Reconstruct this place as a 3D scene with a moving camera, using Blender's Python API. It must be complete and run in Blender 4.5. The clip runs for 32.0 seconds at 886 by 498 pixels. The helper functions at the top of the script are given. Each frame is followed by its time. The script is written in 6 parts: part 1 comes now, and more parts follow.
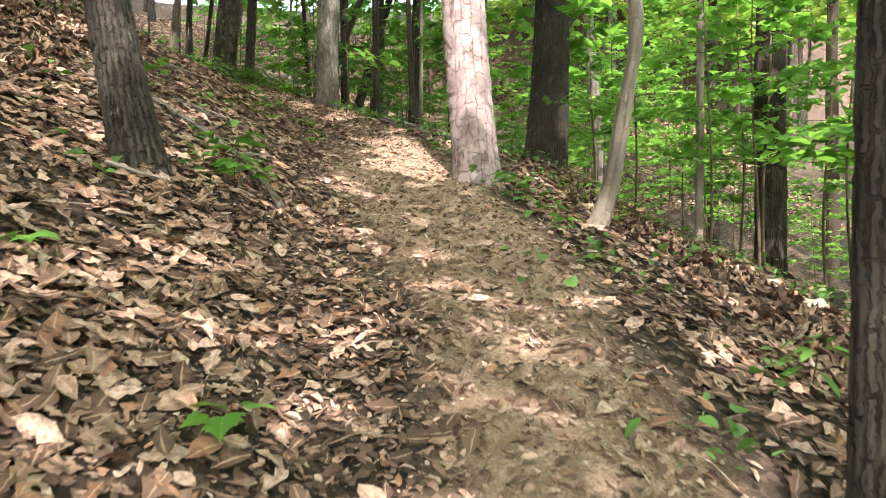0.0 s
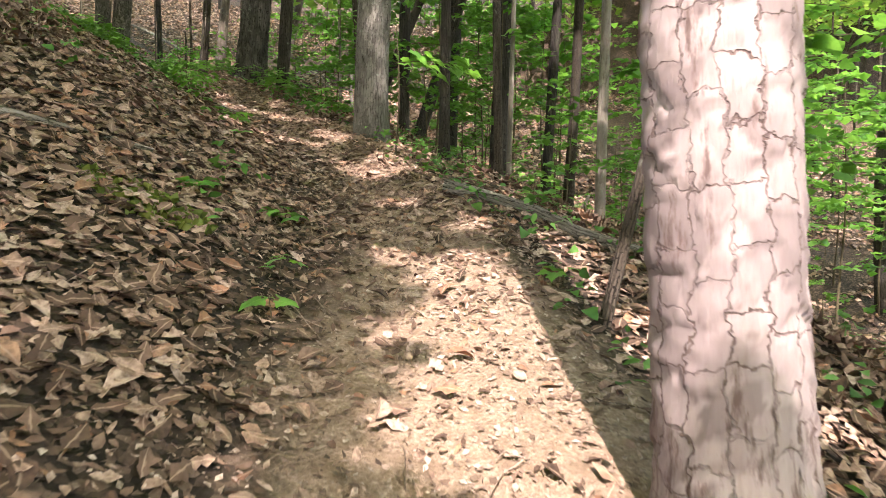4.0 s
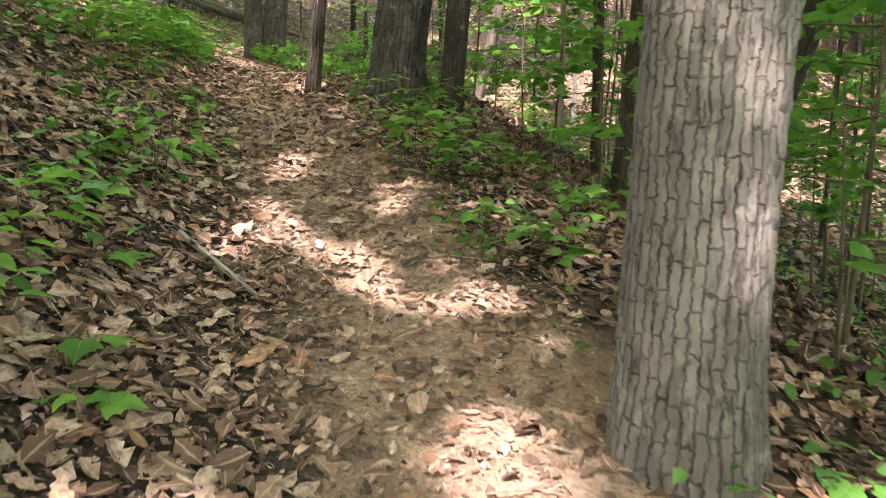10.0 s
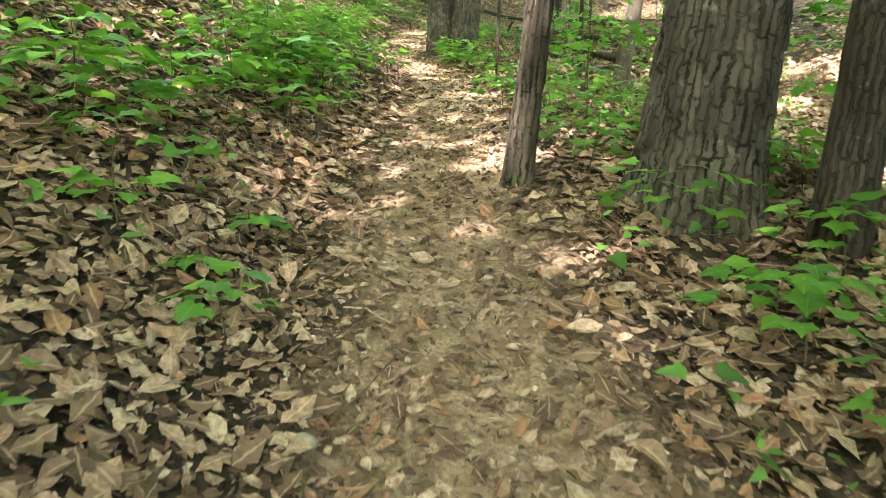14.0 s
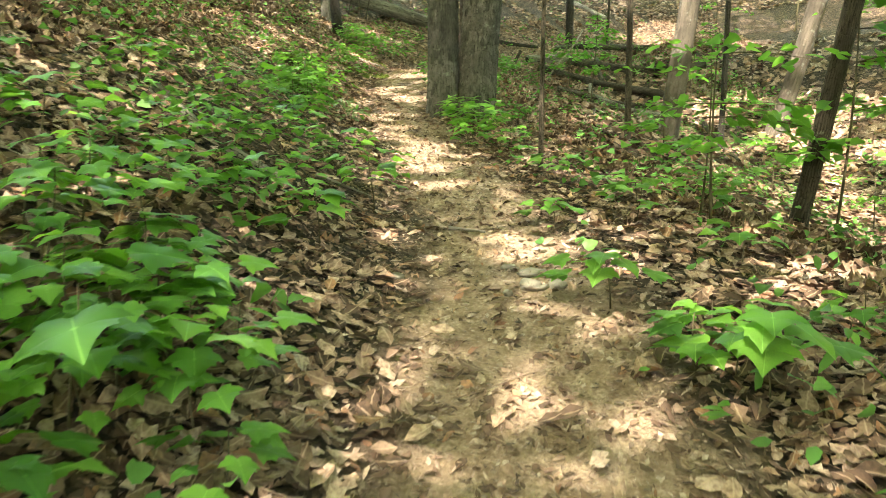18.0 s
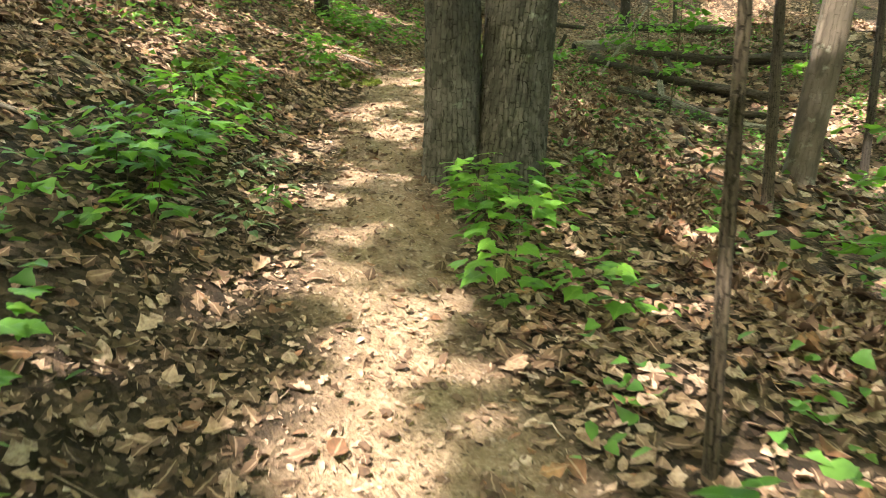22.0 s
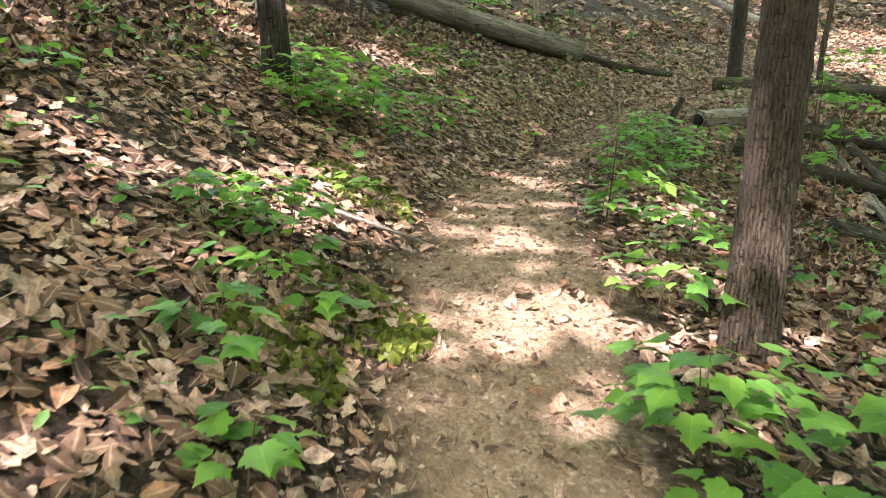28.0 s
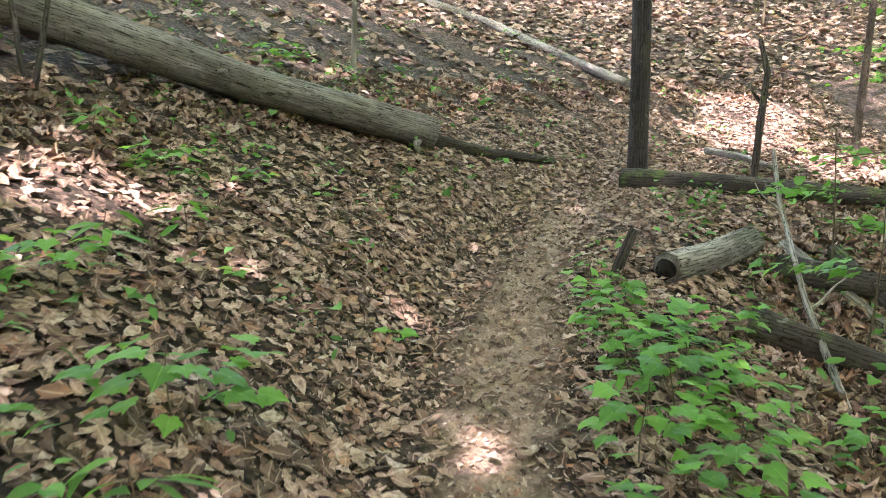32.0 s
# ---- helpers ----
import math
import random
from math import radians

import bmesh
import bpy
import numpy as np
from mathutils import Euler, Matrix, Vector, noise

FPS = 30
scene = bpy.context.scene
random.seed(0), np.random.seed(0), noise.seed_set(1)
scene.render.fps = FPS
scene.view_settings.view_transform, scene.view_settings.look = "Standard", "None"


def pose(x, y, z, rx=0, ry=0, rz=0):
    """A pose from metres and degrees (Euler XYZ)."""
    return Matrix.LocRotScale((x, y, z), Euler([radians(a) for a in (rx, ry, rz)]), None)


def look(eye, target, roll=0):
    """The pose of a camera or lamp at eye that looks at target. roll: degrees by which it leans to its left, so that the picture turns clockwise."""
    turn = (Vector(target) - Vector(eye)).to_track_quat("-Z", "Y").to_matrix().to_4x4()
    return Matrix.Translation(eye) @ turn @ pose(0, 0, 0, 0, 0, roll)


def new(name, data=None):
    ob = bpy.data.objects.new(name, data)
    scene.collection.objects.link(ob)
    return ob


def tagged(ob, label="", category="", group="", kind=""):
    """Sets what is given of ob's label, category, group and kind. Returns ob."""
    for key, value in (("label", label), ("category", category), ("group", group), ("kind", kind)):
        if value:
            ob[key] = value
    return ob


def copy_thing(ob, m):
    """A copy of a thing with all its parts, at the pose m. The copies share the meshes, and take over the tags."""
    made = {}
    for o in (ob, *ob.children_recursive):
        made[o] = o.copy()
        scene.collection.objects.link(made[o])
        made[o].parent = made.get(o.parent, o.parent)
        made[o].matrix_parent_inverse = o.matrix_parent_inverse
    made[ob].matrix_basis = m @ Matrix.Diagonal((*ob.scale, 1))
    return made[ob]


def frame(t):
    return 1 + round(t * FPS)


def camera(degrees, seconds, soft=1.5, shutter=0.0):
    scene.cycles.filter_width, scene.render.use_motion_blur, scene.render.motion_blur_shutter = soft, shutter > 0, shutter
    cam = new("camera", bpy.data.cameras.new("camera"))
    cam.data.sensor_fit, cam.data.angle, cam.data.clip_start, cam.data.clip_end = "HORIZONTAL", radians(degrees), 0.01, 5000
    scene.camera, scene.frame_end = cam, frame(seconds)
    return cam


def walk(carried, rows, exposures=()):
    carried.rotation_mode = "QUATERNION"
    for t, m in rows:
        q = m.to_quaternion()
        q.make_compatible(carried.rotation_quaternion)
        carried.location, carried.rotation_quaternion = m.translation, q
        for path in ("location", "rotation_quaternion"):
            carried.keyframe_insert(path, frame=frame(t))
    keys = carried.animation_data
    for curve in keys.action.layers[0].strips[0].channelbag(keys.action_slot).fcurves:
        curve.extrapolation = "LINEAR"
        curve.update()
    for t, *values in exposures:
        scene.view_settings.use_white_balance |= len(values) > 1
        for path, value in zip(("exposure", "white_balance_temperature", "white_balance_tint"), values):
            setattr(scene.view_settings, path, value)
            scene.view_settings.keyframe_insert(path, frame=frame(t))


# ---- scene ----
cam = camera(64.8, 32.0, soft=0.9, shutter=0.25)
PATH = [
    (0, (0.093, 0.035, 1.462), (0.253, 4.030, 1.342), -0.77),
    (0.5, (0.135, 0.616, 1.634), (0.232, 4.613, 1.520), 0.14),
    (1, (0.138, 1.212, 1.818), (0.164, 5.210, 1.698), 1.09),
    (1.5, (0.090, 1.799, 2.042), (0.049, 5.798, 1.951), 1.47),
    (2, (0.096, 2.374, 2.265), (-0.004, 6.372, 2.199), 1.83),
    (2.5, (0.053, 2.947, 2.439), (-0.034, 6.945, 2.367), 1.87),
    (4.5, (-0.068, 5.498, 3.049), (-0.411, 9.477, 2.835), 0.24),
    (5, (-0.173, 6.053, 3.247), (-0.563, 10.028, 3.033), 0.10),
    (5.5, (-0.316, 6.608, 3.481), (-0.717, 10.582, 3.255), -0.26),
    (6, (-0.474, 7.179, 3.616), (-0.832, 11.157, 3.398), -0.71),
    (6.5, (-0.512, 7.801, 3.756), (-0.869, 11.778, 3.532), -0.86),
    (7, (-0.569, 8.397, 3.845), (-0.979, 12.369, 3.605), -0.90),
    (7.5, (-0.639, 8.979, 3.984), (-1.191, 12.932, 3.713), -1.54),
    (8, (-0.761, 9.547, 4.206), (-1.472, 13.472, 3.912), -1.24),
    (8.5, (-0.912, 10.157, 4.357), (-1.772, 14.054, 4.084), -0.24),
    (9, (-1.036, 10.767, 4.537), (-2.106, 14.609, 4.234), 0.65),
    (9.5, (-1.296, 11.358, 4.654), (-2.567, 15.135, 4.307), 1.12),
    (10, (-1.565, 11.884, 4.775), (-2.999, 15.595, 4.357), 1.44),
    (10.5, (-1.842, 12.371, 4.900), (-3.408, 16.025, 4.455), 1.78),
    (11, (-2.099, 12.852, 5.052), (-3.821, 16.433, 4.590), 1.69),
    (11.5, (-2.334, 13.291, 5.235), (-4.230, 16.778, 4.739), 1.84),
    (12, (-2.669, 13.705, 5.350), (-4.706, 17.111, 4.847), 2.16),
    (12.5, (-2.944, 14.123, 5.508), (-5.109, 17.443, 4.970), 1.94),
    (13, (-3.273, 14.524, 5.611), (-5.503, 17.798, 5.057), 2.06),
    (13.5, (-3.544, 14.941, 5.731), (-5.839, 18.167, 5.158), 1.96),
    (14, (-3.828, 15.353, 5.887), (-6.168, 18.537, 5.265), 2.13),
    (14.5, (-4.113, 15.775, 6.031), (-6.499, 18.920, 5.392), 2.19),
    (16.5, (-5.327, 17.145, 6.558), (-7.945, 20.104, 5.928), -0.12),
    (17, (-5.656, 17.402, 6.683), (-8.237, 20.399, 6.084), 0.08),
    (17.5, (-5.924, 17.779, 6.828), (-8.425, 20.851, 6.270), 0.15),
    (18, (-6.241, 18.158, 6.950), (-8.564, 21.368, 6.403), 0.68),
    (18.5, (-6.484, 18.593, 7.089), (-8.643, 21.916, 6.544), 1.13),
    (19, (-6.809, 19.024, 7.175), (-8.858, 22.412, 6.605), 1.60),
    (19.5, (-7.202, 19.492, 7.286), (-9.227, 22.894, 6.709), 1.48),
    (20, (-7.599, 19.954, 7.449), (-9.643, 23.338, 6.842), 1.34),
    (20.5, (-7.968, 20.457, 7.573), (-10.102, 23.775, 6.912), 0.96),
    (21, (-8.193, 20.960, 7.688), (-10.433, 24.196, 6.975), 1.20),
    (21.5, (-8.474, 21.463, 7.730), (-10.785, 24.649, 7.018), 1.38),
    (22, (-8.786, 21.900, 7.884), (-11.217, 24.999, 7.185), 0.88),
    (22.5, (-9.256, 22.303, 7.992), (-11.848, 25.276, 7.326), 0.51),
    (23, (-9.688, 22.647, 8.119), (-12.378, 25.522, 7.413), 0.55),
    (23.5, (-10.141, 23.046, 8.256), (-12.903, 25.848, 7.537), 0.19),
    (24, (-10.600, 23.392, 8.389), (-13.370, 26.200, 7.718), 0.17),
    (24.5, (-10.937, 23.829, 8.508), (-13.711, 26.636, 7.856), 0.35),
    (25, (-11.367, 24.247, 8.602), (-14.125, 27.075, 7.970), 1.08),
    (25.5, (-11.800, 24.637, 8.694), (-14.504, 27.519, 8.073), 1.56),
    (26, (-12.311, 24.993, 8.825), (-14.917, 27.967, 8.220), 2.29),
    (26.5, (-12.731, 25.363, 8.968), (-15.253, 28.415, 8.397), 2.16),
    (28.5, (-14.049, 27.056, 9.494), (-16.291, 30.295, 8.799), 2.83),
    (29, (-14.378, 27.590, 9.573), (-16.599, 30.850, 8.913), 2.62),
    (29.5, (-14.736, 28.153, 9.665), (-16.900, 31.469, 9.095), 2.54),
    (30, (-15.121, 28.655, 9.816), (-17.207, 32.033, 9.329), 2.37),
    (30.5, (-15.477, 29.164, 10.000), (-17.450, 32.615, 9.553), 2.24),
    (31, (-15.815, 29.668, 10.125), (-17.596, 33.221, 9.667), 2.27),
    (31.5, (-16.124, 30.218, 10.247), (-17.692, 33.870, 9.796), 1.88),
    (32, (-16.458, 30.690, 10.389), (-17.785, 34.439, 9.963), 1.40),
]
EXPOSURES = [(0, 3.62, 6800, 11), (1, 3.5, 6900, 13), (2, 3.45, 6900, 14), (5, 3.81, 6540, 14), (6, 4.16, 6270, 3), (7, 4.11, 6550, 9), (8, 4.28, 6600, 16), (9, 4.28, 6800, 15), (10, 4.03, 6800, 17), (11, 4.43, 6600, 16), (12, 4.56, 6550, 15), (14, 4.53, 7100, 2), (17, 4.4, 7800, 3), (18, 4.37, 7800, -4), (20, 4.0, 7000, 15), (22, 3.93, 7700, 2), (24, 4.19, 6980, 3), (25, 4.35, 6850, 7), (26, 4.4, 6850, 15), (29, 4.08, 6590, 18), (30, 4.24, 6350, 19), (31, 4.51, 6170, 17), (32, 4.43, 6300, 23)]
walk(cam, [(t, look(eye, target, roll)) for t, eye, target, roll in PATH], EXPOSURES)

# ---- light ----
SUN_AT = Vector((0.06, -0.616, 0.788)).normalized()      # towards the sun
world = bpy.data.worlds.new("woodland_sky")
scene.world = world
world.use_nodes = True
wn = world.node_tree.nodes
sky = wn.new("ShaderNodeTexSky")
sky.sky_type = 'NISHITA'
sky.sun_disc = False
sky.sun_elevation = math.asin(SUN_AT.z)
sky.sun_rotation = math.pi
sky.air_density, sky.dust_density = 1.6, 4.0
wn["Background"].inputs[1].default_value = 0.125
world.node_tree.links.new(sky.outputs[0], wn["Background"].inputs[0])
sun_data = bpy.data.lights.new("sun", 'SUN')
sun_data.energy, sun_data.angle, sun_data.color = 1.2, radians(0.55), (1.0, 0.905, 0.875)
sun = new("sun", sun_data)
sun.matrix_world = look(SUN_AT * 60, (0, 0, 0))


# ---- materials ----
def material(name, rough=0.8):
    m = bpy.data.materials.new(name)
    m.use_nodes = True
    b = m.node_tree.nodes["Principled BSDF"]
    b.inputs["Roughness"].default_value = rough
    b.inputs["Specular IOR Level"].default_value = 0.25
    return m, m.node_tree.nodes, m.node_tree.links, b


def ramp(nodes, links, fac, stops):
    r = nodes.new("ShaderNodeValToRGB")
    while len(r.color_ramp.elements) < len(stops):
        r.color_ramp.elements.new(0.5)
    for e, (p, c) in zip(r.color_ramp.elements, stops):
        e.position, e.color = p, (*c, 1)
    links.new(fac, r.inputs[0])
    return r.outputs[0]


def grain(nodes, links, scale, detail=6, stretch=None, rough=0.6, co=None):
    co = co or nodes.new("ShaderNodeTexCoord").outputs["Object"]
    if stretch:
        mp = nodes.new("ShaderNodeMapping")
        mp.inputs["Scale"].default_value = stretch
        links.new(co, mp.inputs[0])
        co = mp.outputs[0]
    n = nodes.new("ShaderNodeTexNoise")
    n.inputs["Scale"].default_value, n.inputs["Detail"].default_value, n.inputs["Roughness"].default_value = scale, detail, rough
    links.new(co, n.inputs[0])
    return n.outputs[0]


def blend(nodes, links, fac, a, b, mode='MIX'):
    n = nodes.new("ShaderNodeMix")
    n.data_type, n.blend_type = 'RGBA', mode
    for slot, v in ((n.inputs[0], fac), (n.inputs[6], a), (n.inputs[7], b)):
        if isinstance(v, (int, float)):
            slot.default_value = v
        elif isinstance(v, tuple):
            slot.default_value = (*v, 1)
        else:
            links.new(v, slot)
    return n.outputs[2]


def bump(nodes, links, shader, height, strength, distance=0.02):
    n = nodes.new("ShaderNodeBump")
    n.inputs["Strength"].default_value, n.inputs["Distance"].default_value = strength, distance
    links.new(height, n.inputs["Height"])
    links.new(n.outputs[0], shader.inputs["Normal"])


def ground_material():
    m, n, l, b = material("trodden_earth_and_litter", 0.95)
    at = n.new("ShaderNodeAttribute")
    at.attribute_name = "trodden"
    fine, mid, wide = grain(n, l, 55, 8), grain(n, l, 11, 6), grain(n, l, 1.3, 4)
    earth = ramp(n, l, fine, [(0.25, (0.15, 0.105, 0.08)), (0.5, (0.345, 0.248, 0.183)), (0.75, (0.54, 0.41, 0.325))])
    earth = blend(n, l, ramp(n, l, mid, [(0.38, (0, 0, 0)), (0.7, (1, 1, 1))]), earth, (0.215, 0.147, 0.102))
    vo = n.new("ShaderNodeTexVoronoi")
    vo.inputs["Scale"].default_value = 26
    l.new(n.new("ShaderNodeTexCoord").outputs["Object"], vo.inputs[0])
    sep = n.new("ShaderNodeSeparateColor")
    l.new(vo.outputs["Color"], sep.inputs[0])
    # leaf mould, darkened further so the colour carries shade between the leaves
    mould_and_shade = ramp(n, l, sep.outputs[0], [(0.0, (0.012, 0.008, 0.006)), (0.4, (0.038, 0.026, 0.019)), (0.75, (0.10, 0.066, 0.049)), (1.0, (0.20, 0.138, 0.104))])
    mould_and_shade = blend(n, l, ramp(n, l, wide, [(0.35, (0, 0, 0)), (0.7, (0.6, 0.6, 0.6))]), mould_and_shade, (0.03, 0.022, 0.017))
    l.new(blend(n, l, at.outputs["Fac"], mould_and_shade, earth), b.inputs["Base Color"])
    add = n.new("ShaderNodeMath")
    l.new(fine, add.inputs[0])
    l.new(mid, add.inputs[1])
    bump(n, l, b, add.outputs[0], 0.9, 0.03)
    return m


def litter_material(name, stops, through_light=0.12):
    m, n, l, b = material(name, 0.75)
    g = n.new("ShaderNodeNewGeometry")
    col = ramp(n, l, g.outputs["Random Per Island"], stops)
    veins = grain(n, l, 40, 5)
    col = blend(n, l, ramp(n, l, veins, [(0.36, (0, 0, 0)), (0.66, (0.85, 0.85, 0.85))]), col, (0.12, 0.072, 0.05))
    rib = n.new("ShaderNodeAttribute")
    rib.attribute_name = "rib"
    l.new(blend(n, l, ramp(n, l, rib.outputs["Fac"], [(0.80, (0, 0, 0)), (0.97, (0.55, 0.55, 0.55))]), col, (0.46, 0.33, 0.25)), b.inputs["Base Color"])
    bump(n, l, b, veins, 0.5, 0.006)
    return m


def foliage_material(name, dark, mid, bright, lit=0.42, per_object=False, gloss=0.45):
    """Green leaves that also let light through."""
    m, n, l, b = material(name, gloss)
    b.inputs["Specular IOR Level"].default_value = 0.3
    src = n.new("ShaderNodeObjectInfo").outputs["Random"] if per_object else n.new("ShaderNodeNewGeometry").outputs["Random Per Island"]
    col = ramp(n, l, src, [(0.0, dark), (0.5, mid), (1.0, bright)])
    spots = grain(n, l, 30, 4)
    col = blend(n, l, ramp(n, l, spots, [(0.45, (0, 0, 0)), (0.8, (0.5, 0.5, 0.5))]), col, dark)
    rib = n.new("ShaderNodeAttribute")
    rib.attribute_name = "rib"
    col = blend(n, l, ramp(n, l, rib.outputs["Fac"], [(0.80, (0, 0, 0)), (0.97, (0.5, 0.5, 0.5))]), col, tuple(min(1.0, 1.6 * v + 0.03) for v in bright))
    l.new(col, b.inputs["Base Color"])
    t = n.new("ShaderNodeBsdfTranslucent")
    l.new(blend(n, l, 0.45, col, (bright[0] * 1.3, bright[1] * 1.25, bright[2] * 0.6)), t.inputs[0])
    mix = n.new("ShaderNodeMixShader")
    mix.inputs[0].default_value = lit
    l.new(b.outputs[0], mix.inputs[1])
    l.new(t.outputs[0], mix.inputs[2])
    l.new(mix.outputs[0], n["Material Output"].inputs[0])
    return m


def bark_material(name, plate, crack, pale, wide=0.05, tall=0.12, lichen=0.15, moss=0.0, gap=0.006, stem=True, relief=0.014, dark=1.0):
    """Bark in upright strips wide metres across, cracked every tall metres, with dark seams gap metres wide."""
    m, n, l, b = material(name, 0.9)
    at = n.new("ShaderNodeAttribute")
    at.attribute_name = "furrow"
    if stem:
        way = n.new("ShaderNodeAttribute")
        way.attribute_name = "bark"
        co = way.outputs["Vector"]
    else:
        co = n.new("ShaderNodeTexCoord").outputs["Object"]
    sways = []
    for scale, amount in ((0.3 / wide, wide * 1.2), (1.3 / wide, wide * 0.8), (4.5 / wide, wide * 0.35)):
        sway = n.new("ShaderNodeTexNoise")
        sway.inputs["Scale"].default_value, sway.inputs["Detail"].default_value = scale, 4.0
        l.new(co, sway.inputs[0])
        sways.append((sway.outputs["Color"], amount))
    mixed = co
    for colour, amount in sways:
        mixed = blend(n, l, amount, mixed, colour, 'ADD')
    brick = n.new("ShaderNodeTexBrick")
    brick.inputs["Scale"].default_value = 1.0
    brick.inputs["Brick Width"].default_value, brick.inputs["Row Height"].default_value = tall, wide
    brick.inputs["Mortar Size"].default_value, brick.inputs["Mortar Smooth"].default_value = gap, 0.6
    brick.inputs["Color1"].default_value, brick.inputs["Color2"].default_value = (0, 0, 0, 1), (1, 1, 1, 1)
    brick.offset, brick.squash, brick.squash_frequency = 0.37, 1.5, 3
    l.new(mixed, brick.inputs["Vector"])
    fibre, patch = grain(n, l, 70, 8, (0.2, 1, 1), co=co), grain(n, l, 2.2, 5, (0.6, 1, 1), co=co)
    col = blend(n, l, ramp(n, l, brick.outputs["Color"], [(0.0, (0, 0, 0)), (1.0, (0.5, 0.5, 0.5))]), plate, pale)
    col = blend(n, l, ramp(n, l, fibre, [(0.3, (0, 0, 0)), (0.7, (0.75, 0.75, 0.75))]), col, pale)
    col = blend(n, l, ramp(n, l, patch, [(0.4, (0, 0, 0)), (0.7, (0.8, 0.8, 0.8))]), col, tuple(0.45 * v for v in plate))
    each = n.new("ShaderNodeAttribute")
    each.attribute_name = "plate_tone"
    col = blend(n, l, ramp(n, l, each.outputs["Fac"], [(0.1, (0, 0, 0)), (1.0, (0.75, 0.75, 0.75))]), col, tuple(0.45 * v for v in plate))
    if lichen:
        li = grain(n, l, 7, 7)
        col = blend(n, l, ramp(n, l, li, [(0.66 - lichen * 0.3, (0, 0, 0)), (0.72, (0.6, 0.6, 0.6))]), col, (0.30, 0.32, 0.27))
    if moss:
        mo = grain(n, l, 3, 6)
        col = blend(n, l, ramp(n, l, mo, [(0.6 - moss * 0.3, (0, 0, 0)), (0.66, (0.9, 0.9, 0.9))]), col, (0.09, 0.13, 0.035))
    broken = ramp(n, l, grain(n, l, 0.7 / wide, 5, (0.5, 1, 1), co=co), [(0.42, (0.10 * dark, 0.10 * dark, 0.10 * dark)), (0.60, (dark, dark, dark))])
    chinks = grain(n, l, 0.9 / wide, 6, (0.22, 1, 1), 0.7, co=co)
    col = blend(n, l, ramp(n, l, chinks, [(0.36, (dark, dark, dark)), (0.43, (0, 0, 0))]), col, crack)
    col = blend(n, l, blend(n, l, 1.0, brick.outputs["Fac"], broken, 'MULTIPLY'), col, crack)
    l.new(blend(n, l, blend(n, l, 1.0, at.outputs["Fac"], broken, 'MULTIPLY'), col, crack), b.inputs["Base Color"])
    rise = n.new("ShaderNodeMath")
    rise.operation = 'MULTIPLY_ADD'
    l.new(brick.outputs["Fac"], rise.inputs[0])
    rise.inputs[1].default_value = -1.6
    l.new(blend(n, l, 0.6, fibre, chinks), rise.inputs[2])
    bump(n, l, b, rise.outputs[0], 1.0, relief)
    return m


GROUND = ground_material()
LITTER = litter_material("dead_oak_leaves", [(0.0, (0.022, 0.014, 0.010)), (0.25, (0.095, 0.058, 0.043)), (0.48, (0.25, 0.163, 0.122)), (0.70, (0.39, 0.272, 0.212)), (0.88, (0.49, 0.375, 0.31)), (0.93, (0.37, 0.195, 0.115)), (1.0, (0.20, 0.097, 0.062))])
CHIPS = litter_material("leaf_crumbs_and_grit", [(0.0, (0.06, 0.042, 0.031)), (0.3, (0.19, 0.138, 0.105)), (0.75, (0.40, 0.305, 0.245)), (1.0, (0.58, 0.47, 0.40))])
CANOPY = foliage_material("canopy_leaves", (0.09, 0.16, 0.035), (0.14, 0.24, 0.05), (0.20, 0.32, 0.07), 0.6)
SHRUB = foliage_material("understory_leaves", (0.05, 0.145, 0.03), (0.11, 0.28, 0.05), (0.20, 0.42, 0.085), 0.55)
SEEDLING = foliage_material("seedling_leaf", (0.055, 0.155, 0.032), (0.10, 0.25, 0.045), (0.17, 0.35, 0.06), 0.42, True)
YELLOW = foliage_material("young_yellow_leaf", (0.11, 0.25, 0.045), (0.15, 0.33, 0.055), (0.19, 0.40, 0.075), 0.5, True)
GREYGREEN = foliage_material("grey_green_leaf", (0.12, 0.19, 0.10), (0.17, 0.26, 0.14), (0.24, 0.33, 0.19), 0.25, True)
COVER = foliage_material("ground_cover_leaves", (0.045, 0.12, 0.03), (0.09, 0.22, 0.05), (0.15, 0.32, 0.075), 0.35)
MOSS = foliage_material("moss", (0.07, 0.10, 0.02), (0.13, 0.17, 0.035), (0.20, 0.23, 0.05), 0.2)
STEM, _n, _l, _b = material("green_brown_stem", 0.8)
_l.new(ramp(_n, _l, grain(_n, _l, 20), [(0.3, (0.06, 0.045, 0.03)), (0.7, (0.11, 0.09, 0.055))]), _b.inputs["Base Color"])
PINE = bark_material("pink_grey_pine_bark", (0.37, 0.285, 0.285), (0.10, 0.06, 0.052), (0.48, 0.40, 0.40), 0.10, 0.16, 0.0, 0.0, 0.004, True, 0.008, 0.8)
GREY_OAK = bark_material("grey_ridged_bark", (0.19, 0.17, 0.152), (0.032, 0.026, 0.021), (0.33, 0.302, 0.28), 0.032, 0.13, 0.1, 0.0, 0.004, True, 0.014, 0.8)
BLOCK_OAK = bark_material("grey_blocky_bark", (0.088, 0.08, 0.07), (0.016, 0.013, 0.011), (0.185, 0.17, 0.152), 0.04, 0.10, 0.15, 0.0, 0.004, True, 0.016, 0.85)
OLD_OAK = bark_material("thick_furrowed_bark", (0.085, 0.076, 0.065), (0.014, 0.011, 0.009), (0.175, 0.16, 0.143), 0.045, 0.16, 0.15, 0.0, 0.008)
